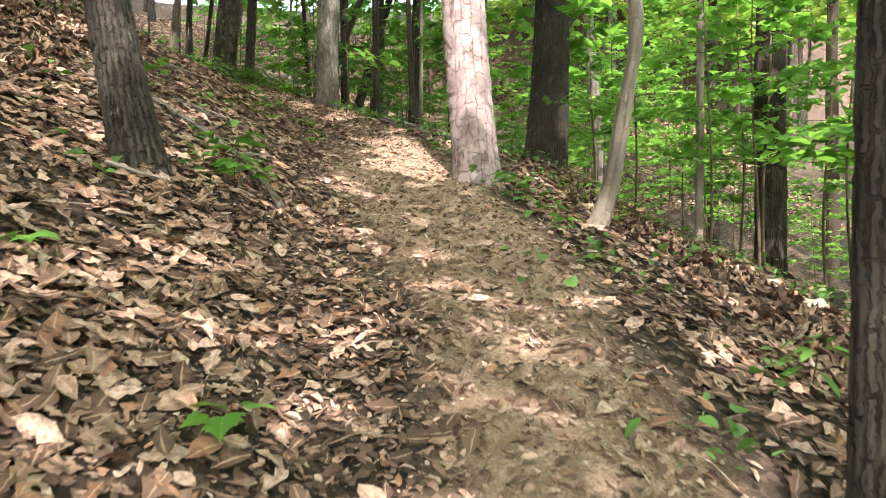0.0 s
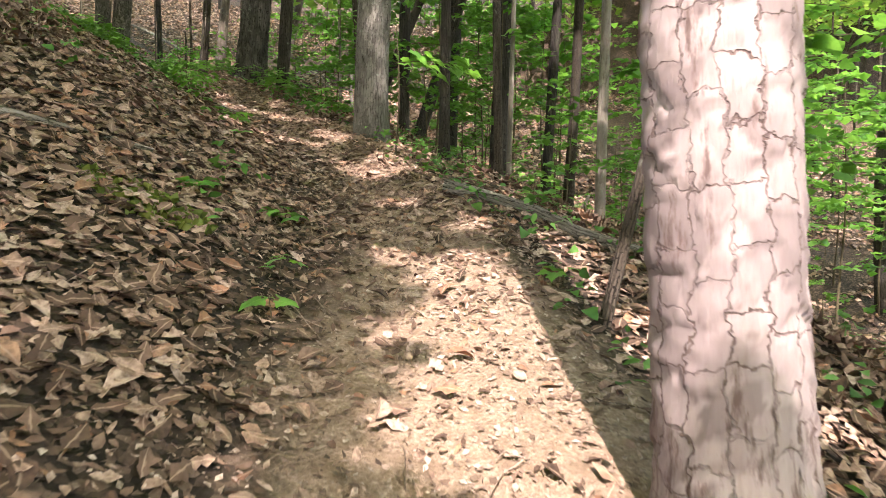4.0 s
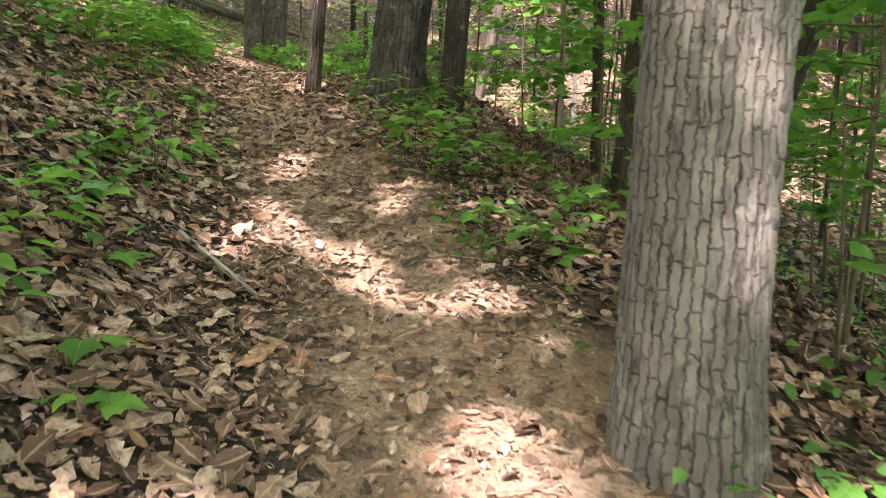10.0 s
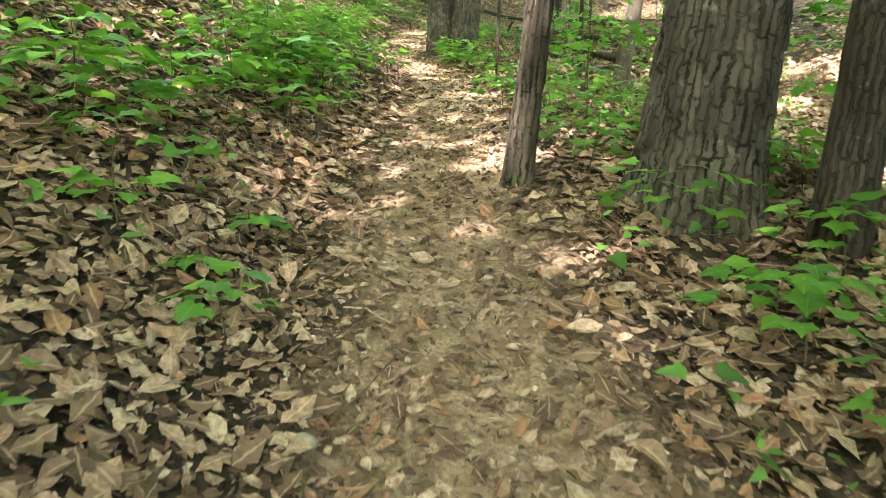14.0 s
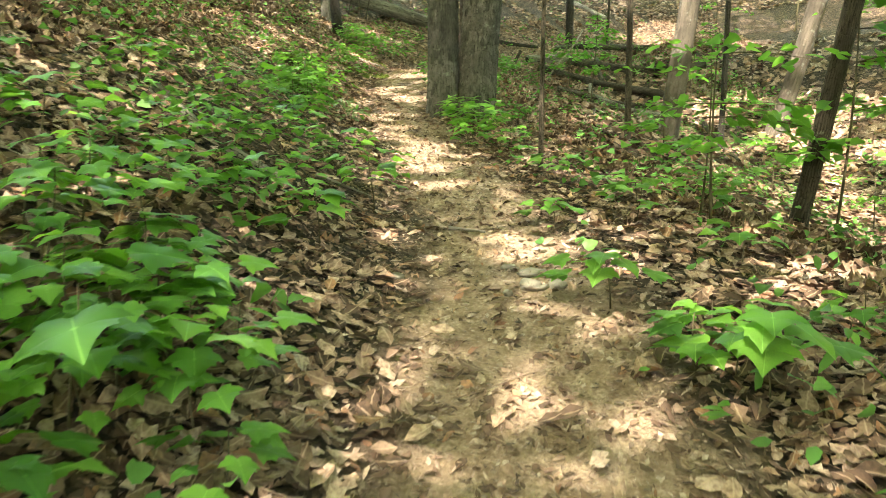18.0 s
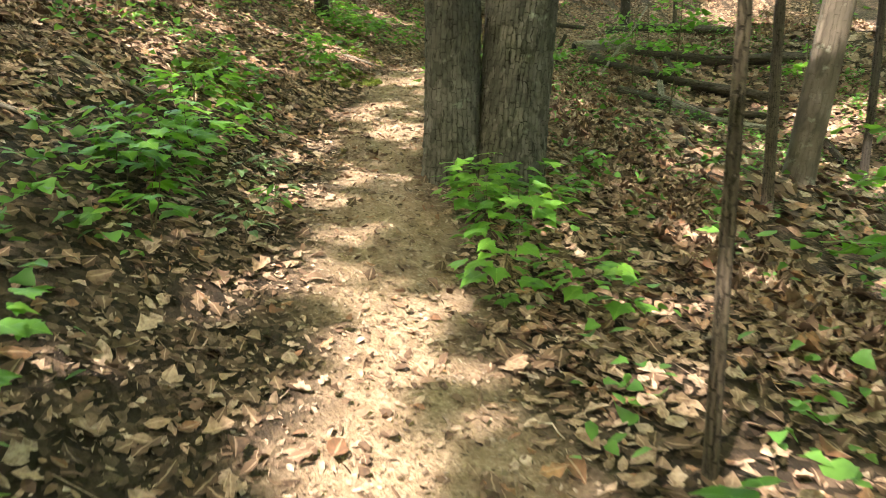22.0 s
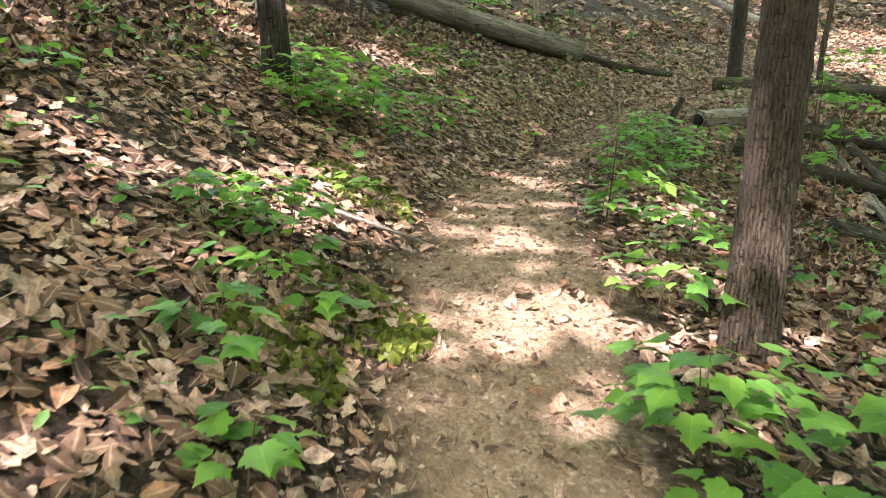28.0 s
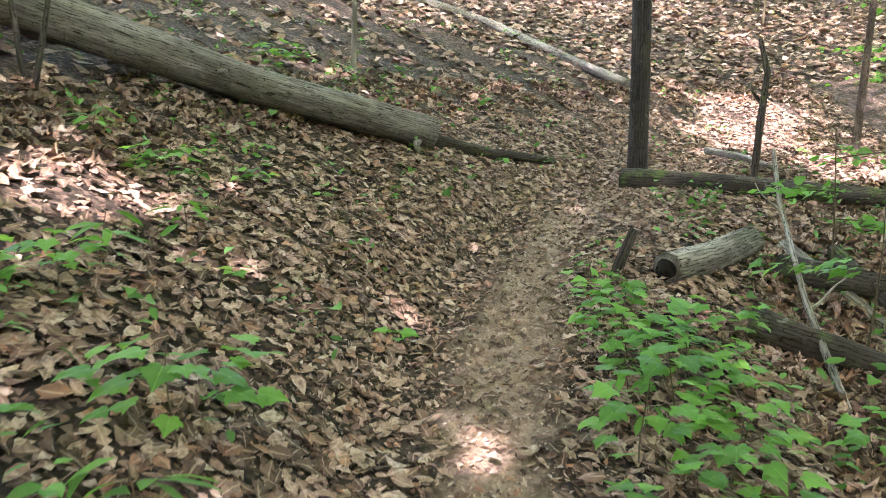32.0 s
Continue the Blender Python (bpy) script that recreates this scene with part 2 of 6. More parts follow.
DARK_OAK = bark_material("dark_furrowed_bark", (0.05, 0.042, 0.035), (0.012, 0.009, 0.008), (0.095, 0.082, 0.071), 0.036, 0.20, 0.08, 0.0, 0.009)
BROWN = bark_material("brown_scaly_bark", (0.082, 0.063, 0.049), (0.02, 0.015, 0.011), (0.14, 0.112, 0.09), 0.022, 0.09, 0.05, 0.0, 0.006)
GREY_SMOOTH = bark_material("smooth_grey_brown_bark", (0.105, 0.086, 0.07), (0.05, 0.04, 0.032), (0.18, 0.152, 0.128), 0.07, 0.35, 0.25, 0.0, 0.004, True, 0.008, 0.7)
PALE = bark_material("smooth_pale_bark", (0.20, 0.168, 0.14), (0.09, 0.07, 0.055), (0.32, 0.28, 0.242), 0.07, 0.35, 0.25, 0.0, 0.004, True, 0.008, 0.7)
DEADWOOD = bark_material("weathered_grey_wood", (0.20, 0.175, 0.15), (0.022, 0.017, 0.014), (0.42, 0.38, 0.335), 0.034, 0.45, 0.06, 0.0, 0.005)
ROTTEN = bark_material("rotting_brown_wood", (0.072, 0.058, 0.047), (0.016, 0.012, 0.010), (0.135, 0.112, 0.093), 0.035, 0.3, 0.06, 0.12, 0.007)
# rotted wood with the shade of a hollow put into its colour
HOLLOW_SHADE = bark_material("rotted_hollow_shade", (0.016, 0.012, 0.009), (0.006, 0.005, 0.004), (0.03, 0.023, 0.018), 0.03, 0.3, 0.0, 0.0, 0.006, False)
MOSSY_EARTH = bark_material("moss_over_dark_earth", (0.05, 0.04, 0.03), (0.03, 0.024, 0.018), (0.08, 0.065, 0.045), 0.2, 0.2, 0.0, 0.6, 0.001, False)
MOSSY = bark_material("grey_trail_stone", (0.26, 0.23, 0.195), (0.14, 0.12, 0.10), (0.36, 0.32, 0.28), 0.2, 0.2, 0.1, 0.08, 0.001, False)


# ---- meshes ----
def mesh_of(name, verts, tris, mat, smooth=True, attribute=None):
    """A mesh from arrays of vertices and triangles (or quads)."""
    verts, tris = np.asarray(verts, np.float32), np.asarray(tris, np.int32)
    me, k = bpy.data.meshes.new(name), tris.shape[1]
    me.vertices.add(len(verts))
    me.vertices.foreach_set("co", verts.ravel())
    me.loops.add(tris.size)
    me.loops.foreach_set("vertex_index", tris.ravel())
    me.polygons.add(len(tris))
    me.polygons.foreach_set("loop_start", np.arange(0, tris.size, k, dtype=np.int32))
    if smooth:
        me.polygons.foreach_set("use_smooth", np.ones(len(tris), bool))
    if attribute:
        key, values = attribute
        me.attributes.new(key, 'FLOAT', 'POINT').data.foreach_set("value", np.asarray(values, np.float32))
    me.materials.append(mat)
    me.update(calc_edges=True)
    return me


def part(name, me, parent, label=""):
    ob = new(name, me)
    ob.parent = parent
    return tagged(ob, label)


def empty(name, x, y, z, label, category, group=""):
    ob = new(name)
    ob.empty_display_size = 0.2
    ob.location = (x, y, z)
    return tagged(ob, label, category, group)


RNG = np.random.default_rng(7)

# ---- terrain ----
TRAIL = np.array([
    (0.14, -7.97, -1.65), (0.11, -3.47, -1.21), (0.09, 0.03, -0.04), (0.08, 2.37, 0.75), (-0.09, 5.47, 1.56), (-0.52, 7.79, 2.24),
    (-0.9, 10.16, 2.87), (-1.84, 12.37, 3.41), (-2.96, 14.12, 3.99), (-4.12, 15.75, 4.53), (-5.64, 17.44, 5.19), (-6.83, 19.04, 5.68),
    (-8.21, 20.96, 6.16), (-9.69, 22.67, 6.62), (-11.37, 24.24, 7.1), (-13.39, 26.21, 7.73), (-14.75, 28.13, 8.18), (-16.46, 30.69, 8.89),
    (-17.75, 34.2, 9.12), (-18.1, 37.0, 9.75), (-17.6, 39.8, 10.25), (-16.0, 42.3, 10.7), (-12.5, 44.5, 11.0), (-5.0, 47.0, 11.6)])


def rounded(points, times=2):
    """The line with its corners cut."""
    for _ in range(times):
        a, b = points[:-1], points[1:]
        points = np.concatenate([points[:1], np.stack([0.75 * a + 0.25 * b, 0.25 * a + 0.75 * b], 1).reshape(-1, 3), points[-1:]])
    return points


TRAIL = rounded(TRAIL)
LEG = np.diff(TRAIL[:, :2], axis=0)
LEG_LENGTH = np.linalg.norm(LEG, axis=1)
LEG_START = np.r_[0, np.cumsum(LEG_LENGTH)]


def along(x, y):
    """How far along the trail, how far to its left, and the trail's height there."""
    xy = np.stack([np.ravel(x), np.ravel(y)], 1).astype(float)
    best = np.full(len(xy), 1e9)
    s, d, z = np.zeros(len(xy)), np.zeros(len(xy)), np.zeros(len(xy))
    for k in range(len(LEG)):
        off = xy - TRAIL[k, :2]
        u = np.clip(off @ LEG[k] / LEG_LENGTH[k] ** 2, 0, 1)
        w = off - u[:, None] * LEG[k]
        dist = np.hypot(w[:, 0], w[:, 1])
        near = dist < best
        side = np.where(LEG[k, 0] * w[:, 1] - LEG[k, 1] * w[:, 0] >= 0, 1, -1)
        best = np.where(near, dist, best)
        s = np.where(near, LEG_START[k] + u * LEG_LENGTH[k], s)
        d = np.where(near, side * dist, d)
        z = np.where(near, TRAIL[k, 2] + u * (TRAIL[k + 1, 2] - TRAIL[k, 2]), z)
    return s, d, z


def between(x, y):
    """Height of the falling slope in the hollow, shared out among all stretches of the trail by nearness."""
    total, weight = np.zeros(len(x)), np.zeros(len(x))
    for k in range(len(LEG)):
        ox, oy = x - TRAIL[k, 0], y - TRAIL[k, 1]
        u = np.clip((ox * LEG[k, 0] + oy * LEG[k, 1]) / LEG_LENGTH[k] ** 2, 0, 1)
        dist = np.hypot(ox - u * LEG[k, 0], oy - u * LEG[k, 1])
        w = LEG_LENGTH[k] / (dist + 0.5) ** 8
        total += w * (TRAIL[k, 2] + u * (TRAIL[k + 1, 2] - TRAIL[k, 2]) - 0.31 * np.maximum(dist - 1.8, 0))
        weight += w
    return total / weight


def soft_up(v, k):
    return np.logaddexp(0, v / k) * k


def ripple(x, y):
    """Small unevenness of the forest floor."""
    return (0.035 * np.sin(1.9 * x + 0.7 * y + 1) * np.sin(1.3 * y - 0.6 * x) + 0.022 * np.sin(4.3 * x - 2.1 * y) * np.sin(3.7 * y + 1.1 * x + 2)
            + 0.010 * np.sin(9.1 * x + 3.3 * y) * np.sin(8.3 * y - 4.1 * x + 1))


def unevenness(s, d):
    """Where the tread, its outer shoulder and the bank stand a little above or below the even slope."""
    outer = np.interp(s, [10, 14, 16.5, 20, 22, 25, 27.5, 30, 33, 36, 38.5, 41, 46, 50, 53], [0.05, 0.10, 0.14, 0.17, 0.17, 0.18, 0.22, 0.18, 0.02, -0.05, -0.13, -0.08, 0.02, 0.05, 0.10])
    tread = np.interp(s, [10, 14, 17, 20, 22, 25, 27, 28.5, 31, 33, 36, 38, 40, 43, 47, 50, 53], [0.03, 0.04, 0.04, 0.05, 0.08, 0.10, 0.12, 0.13, 0.08, 0.01, 0.02, -0.07, -0.09, -0.03, -0.06, -0.04, 0.04])
    bank = np.interp(s, [10, 14, 21, 27, 35, 37, 43, 47.3, 51, 54], [0.08, 0.07, 0.08, 0.13, 0.10, 0.01, 0.0, 0.12, 0.18, 0.05])
    a, b = np.clip((-d - 0.1) / 0.8, 0, 1), np.clip((d - 0.2) / 0.7, 0, 1)
    a, b = a * a * (3 - 2 * a), b * b * (3 - 2 * b)
    outer = outer * (1 + 0.55 * np.clip((-d - 1.2) / 1.5, 0, 1))
    return tread + a * (outer - tread) - a * outer * np.clip((-d - 2.8) / 1.8, 0, 1) - 0.3 * np.clip((-d - 3) / 4.5, 0, 1) * np.clip((25 - s) / 3, 0, 1) + b * (bank - tread) - b * bank * np.clip((d - 3) / 4, 0, 1)


def ground(x, y):
    x, y = np.asarray(x, float), np.asarray(y, float)
    shape, x, y = x.shape, x.ravel(), y.ravel()
    s, d, z = along(x, y)
    bank = 0.46 * soft_up(d - 0.45, 0.12)
    bank = np.where(d > 30, 0.46 * 29.5 + (d - 30) * 0.15, bank)
    shoulder = np.interp(s, [0, 20, 24, 30, 40, 46, 70], [0.6, 0.8, 1.6, 2.2, 2.2, 0.9, 0.9])
    fall = -0.31 * soft_up(-d - shoulder, 0.35)
    near = z + np.where(d > 0, bank, np.maximum(fall, -12))
    inner = np.clip((-d - 4.5) / 3, 0, 1) * np.clip((y - 26) / 4, 0, 1)
    sel = inner > 0
    near[sel] += inner[sel] * (np.maximum(between(x[sel], y[sel]), z[sel] - 12) - near[sel])
    facing = np.minimum(9.8 + 0.42 * (0.25 * (x + 11.3) + 0.97 * (y - 43.9)) - 0.2 * (x + 11.3), 22)
    both = np.logaddexp(near / 0.5, np.minimum(facing, near + 9) / 0.5) * 0.5
    h = near + (both - near) * np.clip((np.abs(d) - 0.6) / 2, 0, 1)
    rough = np.clip((np.abs(d) - 0.35) / 0.8, 0.25, 1)
    return (h + unevenness(s, d) * np.clip((60 - s) / 6, 0, 1) + ripple(x, y) * rough).reshape(shape)


def height(x, y):
    return float(ground(np.array([x]), np.array([y]))[0])


def middle(s):
    """How far the worn tread lies to the left of the middle line."""
    return np.interp(s, [8, 11, 13, 14.5, 16, 18, 20.4, 22, 24.5, 27, 30, 33, 36, 39, 41, 43, 44.5, 46, 47, 49, 52, 60], [-0.6, -0.62, -0.5, -0.36, -0.4, -0.36, -0.62, -0.62, -0.35, -0.28, -0.28, -0.38, -0.33, -0.37, -0.25, -0.3, -0.17, -0.15, -0.25, -0.32, -0.25, -0.1])


def half_width(s):
    """Half the width of the worn tread."""
    return np.interp(s, [8, 11, 13, 14.5, 16, 18, 20.4, 22, 24.5, 27, 30, 33, 36, 39, 41, 43, 44.5, 46, 47, 49, 52, 60], [0.5, 0.5, 0.66, 0.75, 0.66, 0.52, 0.58, 0.6, 0.56, 0.46, 0.5, 0.44, 0.41, 0.42, 0.46, 0.54, 0.5, 0.38, 0.27, 0.28, 0.27, 0.25])


def trodden(s, d):
    """1 on the bare trail, 0 in the litter, with a ragged edge."""
    wob = 0.06 * np.sin(2.1 * s) + 0.05 * np.sin(5.3 * s + 1) + 0.04 * np.sin(11 * s)
    return np.clip((half_width(s) + wob + 0.10 - np.abs(d - middle(s))) / 0.25, 0, 1)


def spread(lo, hi, step, far, ratio):
    core = list(np.arange(lo, hi, step))
    out, w = [], step
    a, b = [], []
    p = lo
    while p > -far:
        w *= ratio
        p -= w
        a.append(p)
    p, w = core[-1], step
    while p < far:
        w *= ratio
        p += w
        b.append(p)
    return np.array(a[::-1] + core + b)


def build_ground():
    xs, ys = spread(-22, 6, 0.15, 400, 1.13), spread(-1, 44, 0.15, 400, 1.13)
    gx, gy = np.meshgrid(xs, ys)
    gz = ground(gx, gy)
    n, k = len(xs), len(ys)
    idx = np.arange(n * k).reshape(k, n)
    quads = np.stack([idx[:-1, :-1], idx[:-1, 1:], idx[1:, 1:], idx[1:, :-1]], -1).reshape(-1, 4)
    s, d, _ = along(gx, gy)
    me = mesh_of("ground", np.stack([gx, gy, gz], -1).reshape(-1, 3), quads, GROUND, True, ("trodden", trodden(s, d)))
    tagged(new("ground", me), "brown earth trail across a steep leaf-strewn woodland slope", "ground", kind="structure")


build_ground()

# ---- leaf shapes: outline in the xy plane, stalk at the origin, tip along y ----
def fan(outline, curl=0.0, droop=0.0, centre=(0, 0.5)):
    pts = np.array([centre] + list(outline), float)
    z = curl * (pts[:, 0] ** 2) * 2.0 - droop * pts[:, 1] ** 2
    n = len(outline)
    tris = [(0, 1 + i, 1 + (i + 1) % n) for i in range(n)]
    return np.c_[pts, z], np.array(tris)


OAK_OUTLINE = [(0, 0), (0.26, 0.20), (0.14, 0.36), (0.40, 0.60), (0.19, 0.68), (0.05, 1.0), (-0.17, 0.72), (-0.38, 0.66), (-0.13, 0.40), (-0.25, 0.24)]
MAPLE_OUTLINE = [(0, 0), (0.40, 0.08), (0.55, 0.40), (0.40, 0.50), (0.28, 0.74), (0, 1.0),
                 (-0.28, 0.74), (-0.40, 0.50), (-0.55, 0.40), (-0.40, 0.08)]
OVAL_OUTLINE = [(0, 0), (0.25, 0.32), (0.22, 0.70), (0, 1.0), (-0.22, 0.70), (-0.25, 0.32)]
SLIM_OUTLINE = [(0, 0), (0.13, 0.35), (0.10, 0.75), (0, 1.0), (-0.10, 0.75), (-0.13, 0.35)]
DIAMOND = (np.array([(0, 0, 0), (0.36, 0.45, 0.03), (0, 1, -0.08), (-0.36, 0.45, 0.03)]), np.array([(0, 1, 2), (0, 2, 3)]))


def frames_for(up, turn):
    """Rotation matrices whose z is up and whose y is turned by the given angles."""
    up = up / np.linalg.norm(up, axis=1)[:, None]
    ref = np.stack([np.cos(turn), np.sin(turn), np.zeros_like(turn)], 1)
    x = np.cross(ref, up)
    x /= np.linalg.norm(x, axis=1)[:, None] + 1e-9
    y = np.cross(up, x)
    return np.stack([x, y, up], -1)


RIBS = []      # for each vertex of the last scatter, 1 on a leaf's midrib


def scatter(shapes, places, rot, size):
    """Copies of the shapes, one at each place, as arrays."""
    verts, tris, base = [], [], 0
    RIBS.clear()
    which = RNG.integers(0, len(shapes), len(places))
    for k, (v, t) in enumerate(shapes):
        sel = which == k
        if not sel.any():
            continue
        w = np.einsum('nij,vj->nvi', rot[sel], v) * size[sel][:, None, None] + places[sel][:, None]
        m = len(w)
        verts.append(w.reshape(-1, 3))
        RIBS.append(np.tile(np.abs(v[:, 0]) < 1e-6, m))
        tris.append((t[None] + (np.arange(m) * len(v))[:, None, None]).reshape(-1, 3) + base)
        base += m * len(v)
    return np.concatenate(verts), np.concatenate(tris)


def slope_up(x, y, e=0.15):
    return np.stack([-(ground(x + e, y) - ground(x - e, y)) / (2 * e), -(ground(x, y + e) - ground(x, y - e)) / (2 * e), np.ones_like(x)], 1)


def thickness(s, d):
    """How thickly the litter lies."""
    side = np.clip((np.abs(d - middle(s)) - half_width(s) + 0.12 + 0.1 * np.sin(4.1 * s) * np.sin(9.7 * s + 3 * d)) / 0.55, 0, 1)
    side = side * (1 - 0.8 * np.clip(1.3 - np.abs(d - 1.0) / 1.0, 0, 1) * np.interp(s, [31, 33, 37, 39], [0, 1, 1, 0]))
    bank_cut = np.clip((1.0 - np.abs(d - 0.55) / 0.55), 0, 1) * np.interp(s, [9, 11, 20, 24], [0.75, 0.85, 0.7, 0.0])
    side = side * (1 - bank_cut * (0.6 + 0.4 * np.sin(3.1 * s + 1)))
    drift = 0.75 + 0.35 * np.sin(1.7 * s + 2.2 * d) * np.sin(0.9 * s - 1.4 * d)
    bare = np.interp(s, [16.5, 17.5, 20.5, 21.5, 23, 27.5, 29], [0.05, 0.17, 0.17, 0.10, 0.15, 0.15, 0.04])
    return (bare + (1 - bare) * side ** 1.3) * drift


def along_points(n, s0, s1, d0, d1):
    s, d = RNG.uniform(s0, s1, n), RNG.uniform(d0, d1, n)
    k = np.clip(np.searchsorted(LEG_START, s) - 1, 0, len(LEG) - 1)
    u = (s - LEG_START[k]) / LEG_LENGTH[k]
    p = TRAIL[k, :2] + u[:, None] * LEG[k]
    nrm = np.stack([-LEG[k, 1], LEG[k, 0]], 1) / LEG_LENGTH[k][:, None]
    q = p + d[:, None] * nrm
    return q[:, 0], q[:, 1], s, d


def litter(name, label, n, d0, d1, shapes, lo, hi, tilt, mat, lift=0.02, rule=thickness, s0=6.0, s1=60.0):
    x, y, s, d = along_points(n, s0, s1, d0, d1)
    keep = RNG.random(n) < rule(s, d)
    x, y = x[keep], y[keep]
    _, d2, _ = along(x, y)
    keep = (np.abs(d2) > min(abs(d0), abs(d1)) - 0.5 if d0 * d1 > 0 else np.ones(len(x), bool))
    x, y = x[keep], y[keep]
    m = len(x)
    up = slope_up(x, y) + RNG.normal(0, tilt, (m, 3)) * (1, 1, 0)
    size = RNG.uniform(lo, hi, m)
    rot = frames_for(up, RNG.uniform(0, 2 * np.pi, m))
    flip = RNG.random(m) < 0.4
    rot[flip, :, 0] *= -1
    rot[flip, :, 2] *= -1
    z = ground(x, y) + RNG.uniform(0.004, lift, m) + size * 0.10
    v, t = scatter(shapes, np.stack([x, y, z], 1) - rot[:, :, 1] * (size * 0.5)[:, None], rot, size)
    tagged(new(name, mesh_of(name, v, t, mat, shapes is not CRUMB, ("rib", np.concatenate(RIBS)) if shapes is BLADES else None)), label, "leaf litter", kind="stuff")


def blade(half, fold, curl, bend, twist):
    """A leaf with a midrib: half its width at places along its length; folded, curled, bent and twisted."""
    v, t = [], []
    for k, (w, y) in enumerate(half):
        for x in (-w * (0.86 if k % 2 else 1.0), 0.0, w):
            v.append((x, y + (0.04 if x > 0 else 0.0), fold * abs(x) + 2 * curl * x * x + bend * (y - 0.5) ** 2 + twist * x * (y - 0.5)))
    for k in range(len(half) - 1):
        a, b = 3 * k, 3 * k + 3
        t += [(a, a + 1, b + 1), (a, b + 1, b), (a + 1, a + 2, b + 2), (a + 1, b + 2, b + 1)]
    return np.array(v), np.array(t)


LOBED_HALVES = [(0.02, 0.0), (0.26, 0.22), (0.14, 0.38), (0.34, 0.58), (0.18, 0.74), (0.02, 1.0)]
BROAD_HALVES = [(0.02, 0.0), (0.22, 0.20), (0.30, 0.45), (0.25, 0.70), (0.02, 1.0)]
BLADES = [blade(LOBED_HALVES, f, c, b, w) for f, c, b, w in ((0.12, 0.2, -0.2, 0.3), (-0.1, 0.5, 0.3, -0.4), (0.3, -0.5, 0.2, 0.5), (-0.3, 0.9, -0.4, 0.2), (0.1, 1.2, 0.3, -0.5))]
BLADES += [blade(BROAD_HALVES, f, c, b, w) for f, c, b, w in ((0.3, 0.5, -0.3, 0.4), (-0.2, 1.0, 0.4, -0.6), (0.1, -0.8, -0.3, 0.3))]
WAVY_OUTLINE = [(0, 0), (0.20, 0.18), (0.30, 0.40), (0.22, 0.55), (0.27, 0.72), (0.02, 1.0), (-0.24, 0.76), (-0.20, 0.58), (-0.31, 0.42), (-0.18, 0.16)]
CURLED = ([fan(OAK_OUTLINE, c, dr) for c, dr in ((0.9, 0.10), (-1.2, 0.1), (2.4, 0.0))] + [fan(WAVY_OUTLINE, c, dr) for c, dr in ((1.8, 0.25), (-1.6, 0.1), (3.2, -0.15), (0.4, 0.3))]
          + [fan(OVAL_OUTLINE, 1.8, 0.25), fan(OVAL_OUTLINE, -1.6, 0.1), fan(OVAL_OUTLINE, 3.0, -0.2), fan(SLIM_OUTLINE, 3.0, 0.3)])
PLAIN = [fan(OVAL_OUTLINE, 1.2, 0.2), fan(OVAL_OUTLINE, -0.9, -0.1), fan(SLIM_OUTLINE, 1.5, 0.2)]
CRUMB = [(np.array([(0, 0, 0), (0.35, 0.4, 0.12), (0.1, 1, 0), (-0.3, 0.5, 0.08)]), np.array([(0, 1, 2), (0, 2, 3)])),
         (np.array([(0, 0, 0), (0.2, 0.5, 0.1), (0, 1, 0.05)]), np.array([(0, 1, 2)]))]
litter("leaf_litter", "dry curled tan and brown oak leaves covering the slope", 122000, -2.3, 2.7, BLADES, 0.055, 0.130, 0.30, LITTER, 0.035)
litter("leaf_litter_of_mid_slope", "dry brown leaves covering the slope on both sides of the trail", 36000, 2.5, 3.8, CURLED, 0.06, 0.14, 0.38, LITTER, 0.04)
litter("leaf_litter_of_trail_shoulder", "dry brown leaves covering the slope below the trail", 36000, -3.5, -2.1, CURLED, 0.06, 0.14, 0.38, LITTER, 0.04)
litter("leaf_litter_of_upper_bank", "dry brown leaves covering the wooded bank", 56000, 3.5, 19, [DIAMOND], 0.12, 0.24, 0.4, LITTER, 0.05)
litter("leaf_litter_of_lower_slope", "dry brown leaves covering the falling slope", 70000, -20, -3.2, [DIAMOND], 0.12, 0.25, 0.4, LITTER, 0.05, s1=74.0)
litter("leaf_fragments", "small broken brown leaves filling the gaps of the litter", 90000, -2.6, 3.0, PLAIN, 0.03, 0.075, 0.2, LITTER, 0.012)
litter("leaf_bits", "small broken brown leaves trodden into the trail", 84000, -1.1, 1.1, PLAIN, 0.02, 0.075, 0.38, LITTER, 0.010, lambda s, d: np.interp(s, [0, 12, 13.5, 16, 18, 20, 22, 27, 29, 31, 44, 46, 48, 60], [0.7, 0.7, 0.4, 0.2, 0.8, 0.7, 0.7, 0.9, 0.75, 0.3, 0.12, 0.4, 0.8, 0.9]) + 0 * d)
litter("leaf_crumbs", "crumbled leaf bits and twigs on the bare trail", 110000, -1.2, 0.9, CRUMB, 0.010, 0.042, 0.4, CHIPS, 0.007, lambda s, d: 0.85 + 0 * d)


def far_litter():
    """Leaves over the facing hillside."""
    x, y = RNG.uniform(-34, 20, 90000), RNG.uniform(30, 62, 90000)
    d = along(x, y)[1]
    keep = (np.abs(d) > 3.5) & ((d < -15) | (d > 10) | (y > 46))
    x, y = x[keep], y[keep]
    m = len(x)
    rot = frames_for(slope_up(x, y) + RNG.normal(0, 0.4, (m, 3)) * (1, 1, 0), RNG.uniform(0, 6.28, m))
    v, t = scatter([DIAMOND], np.stack([x, y, ground(x, y) + 0.05], 1), rot, RNG.uniform(0.12, 0.25, m))
    tagged(new("leaf_litter_of_far_slope", mesh_of("leaf_litter_of_far_slope", v, t, LITTER, False)), "brown leaves covering the facing hillside", "leaf litter", kind="stuff")


far_litter()

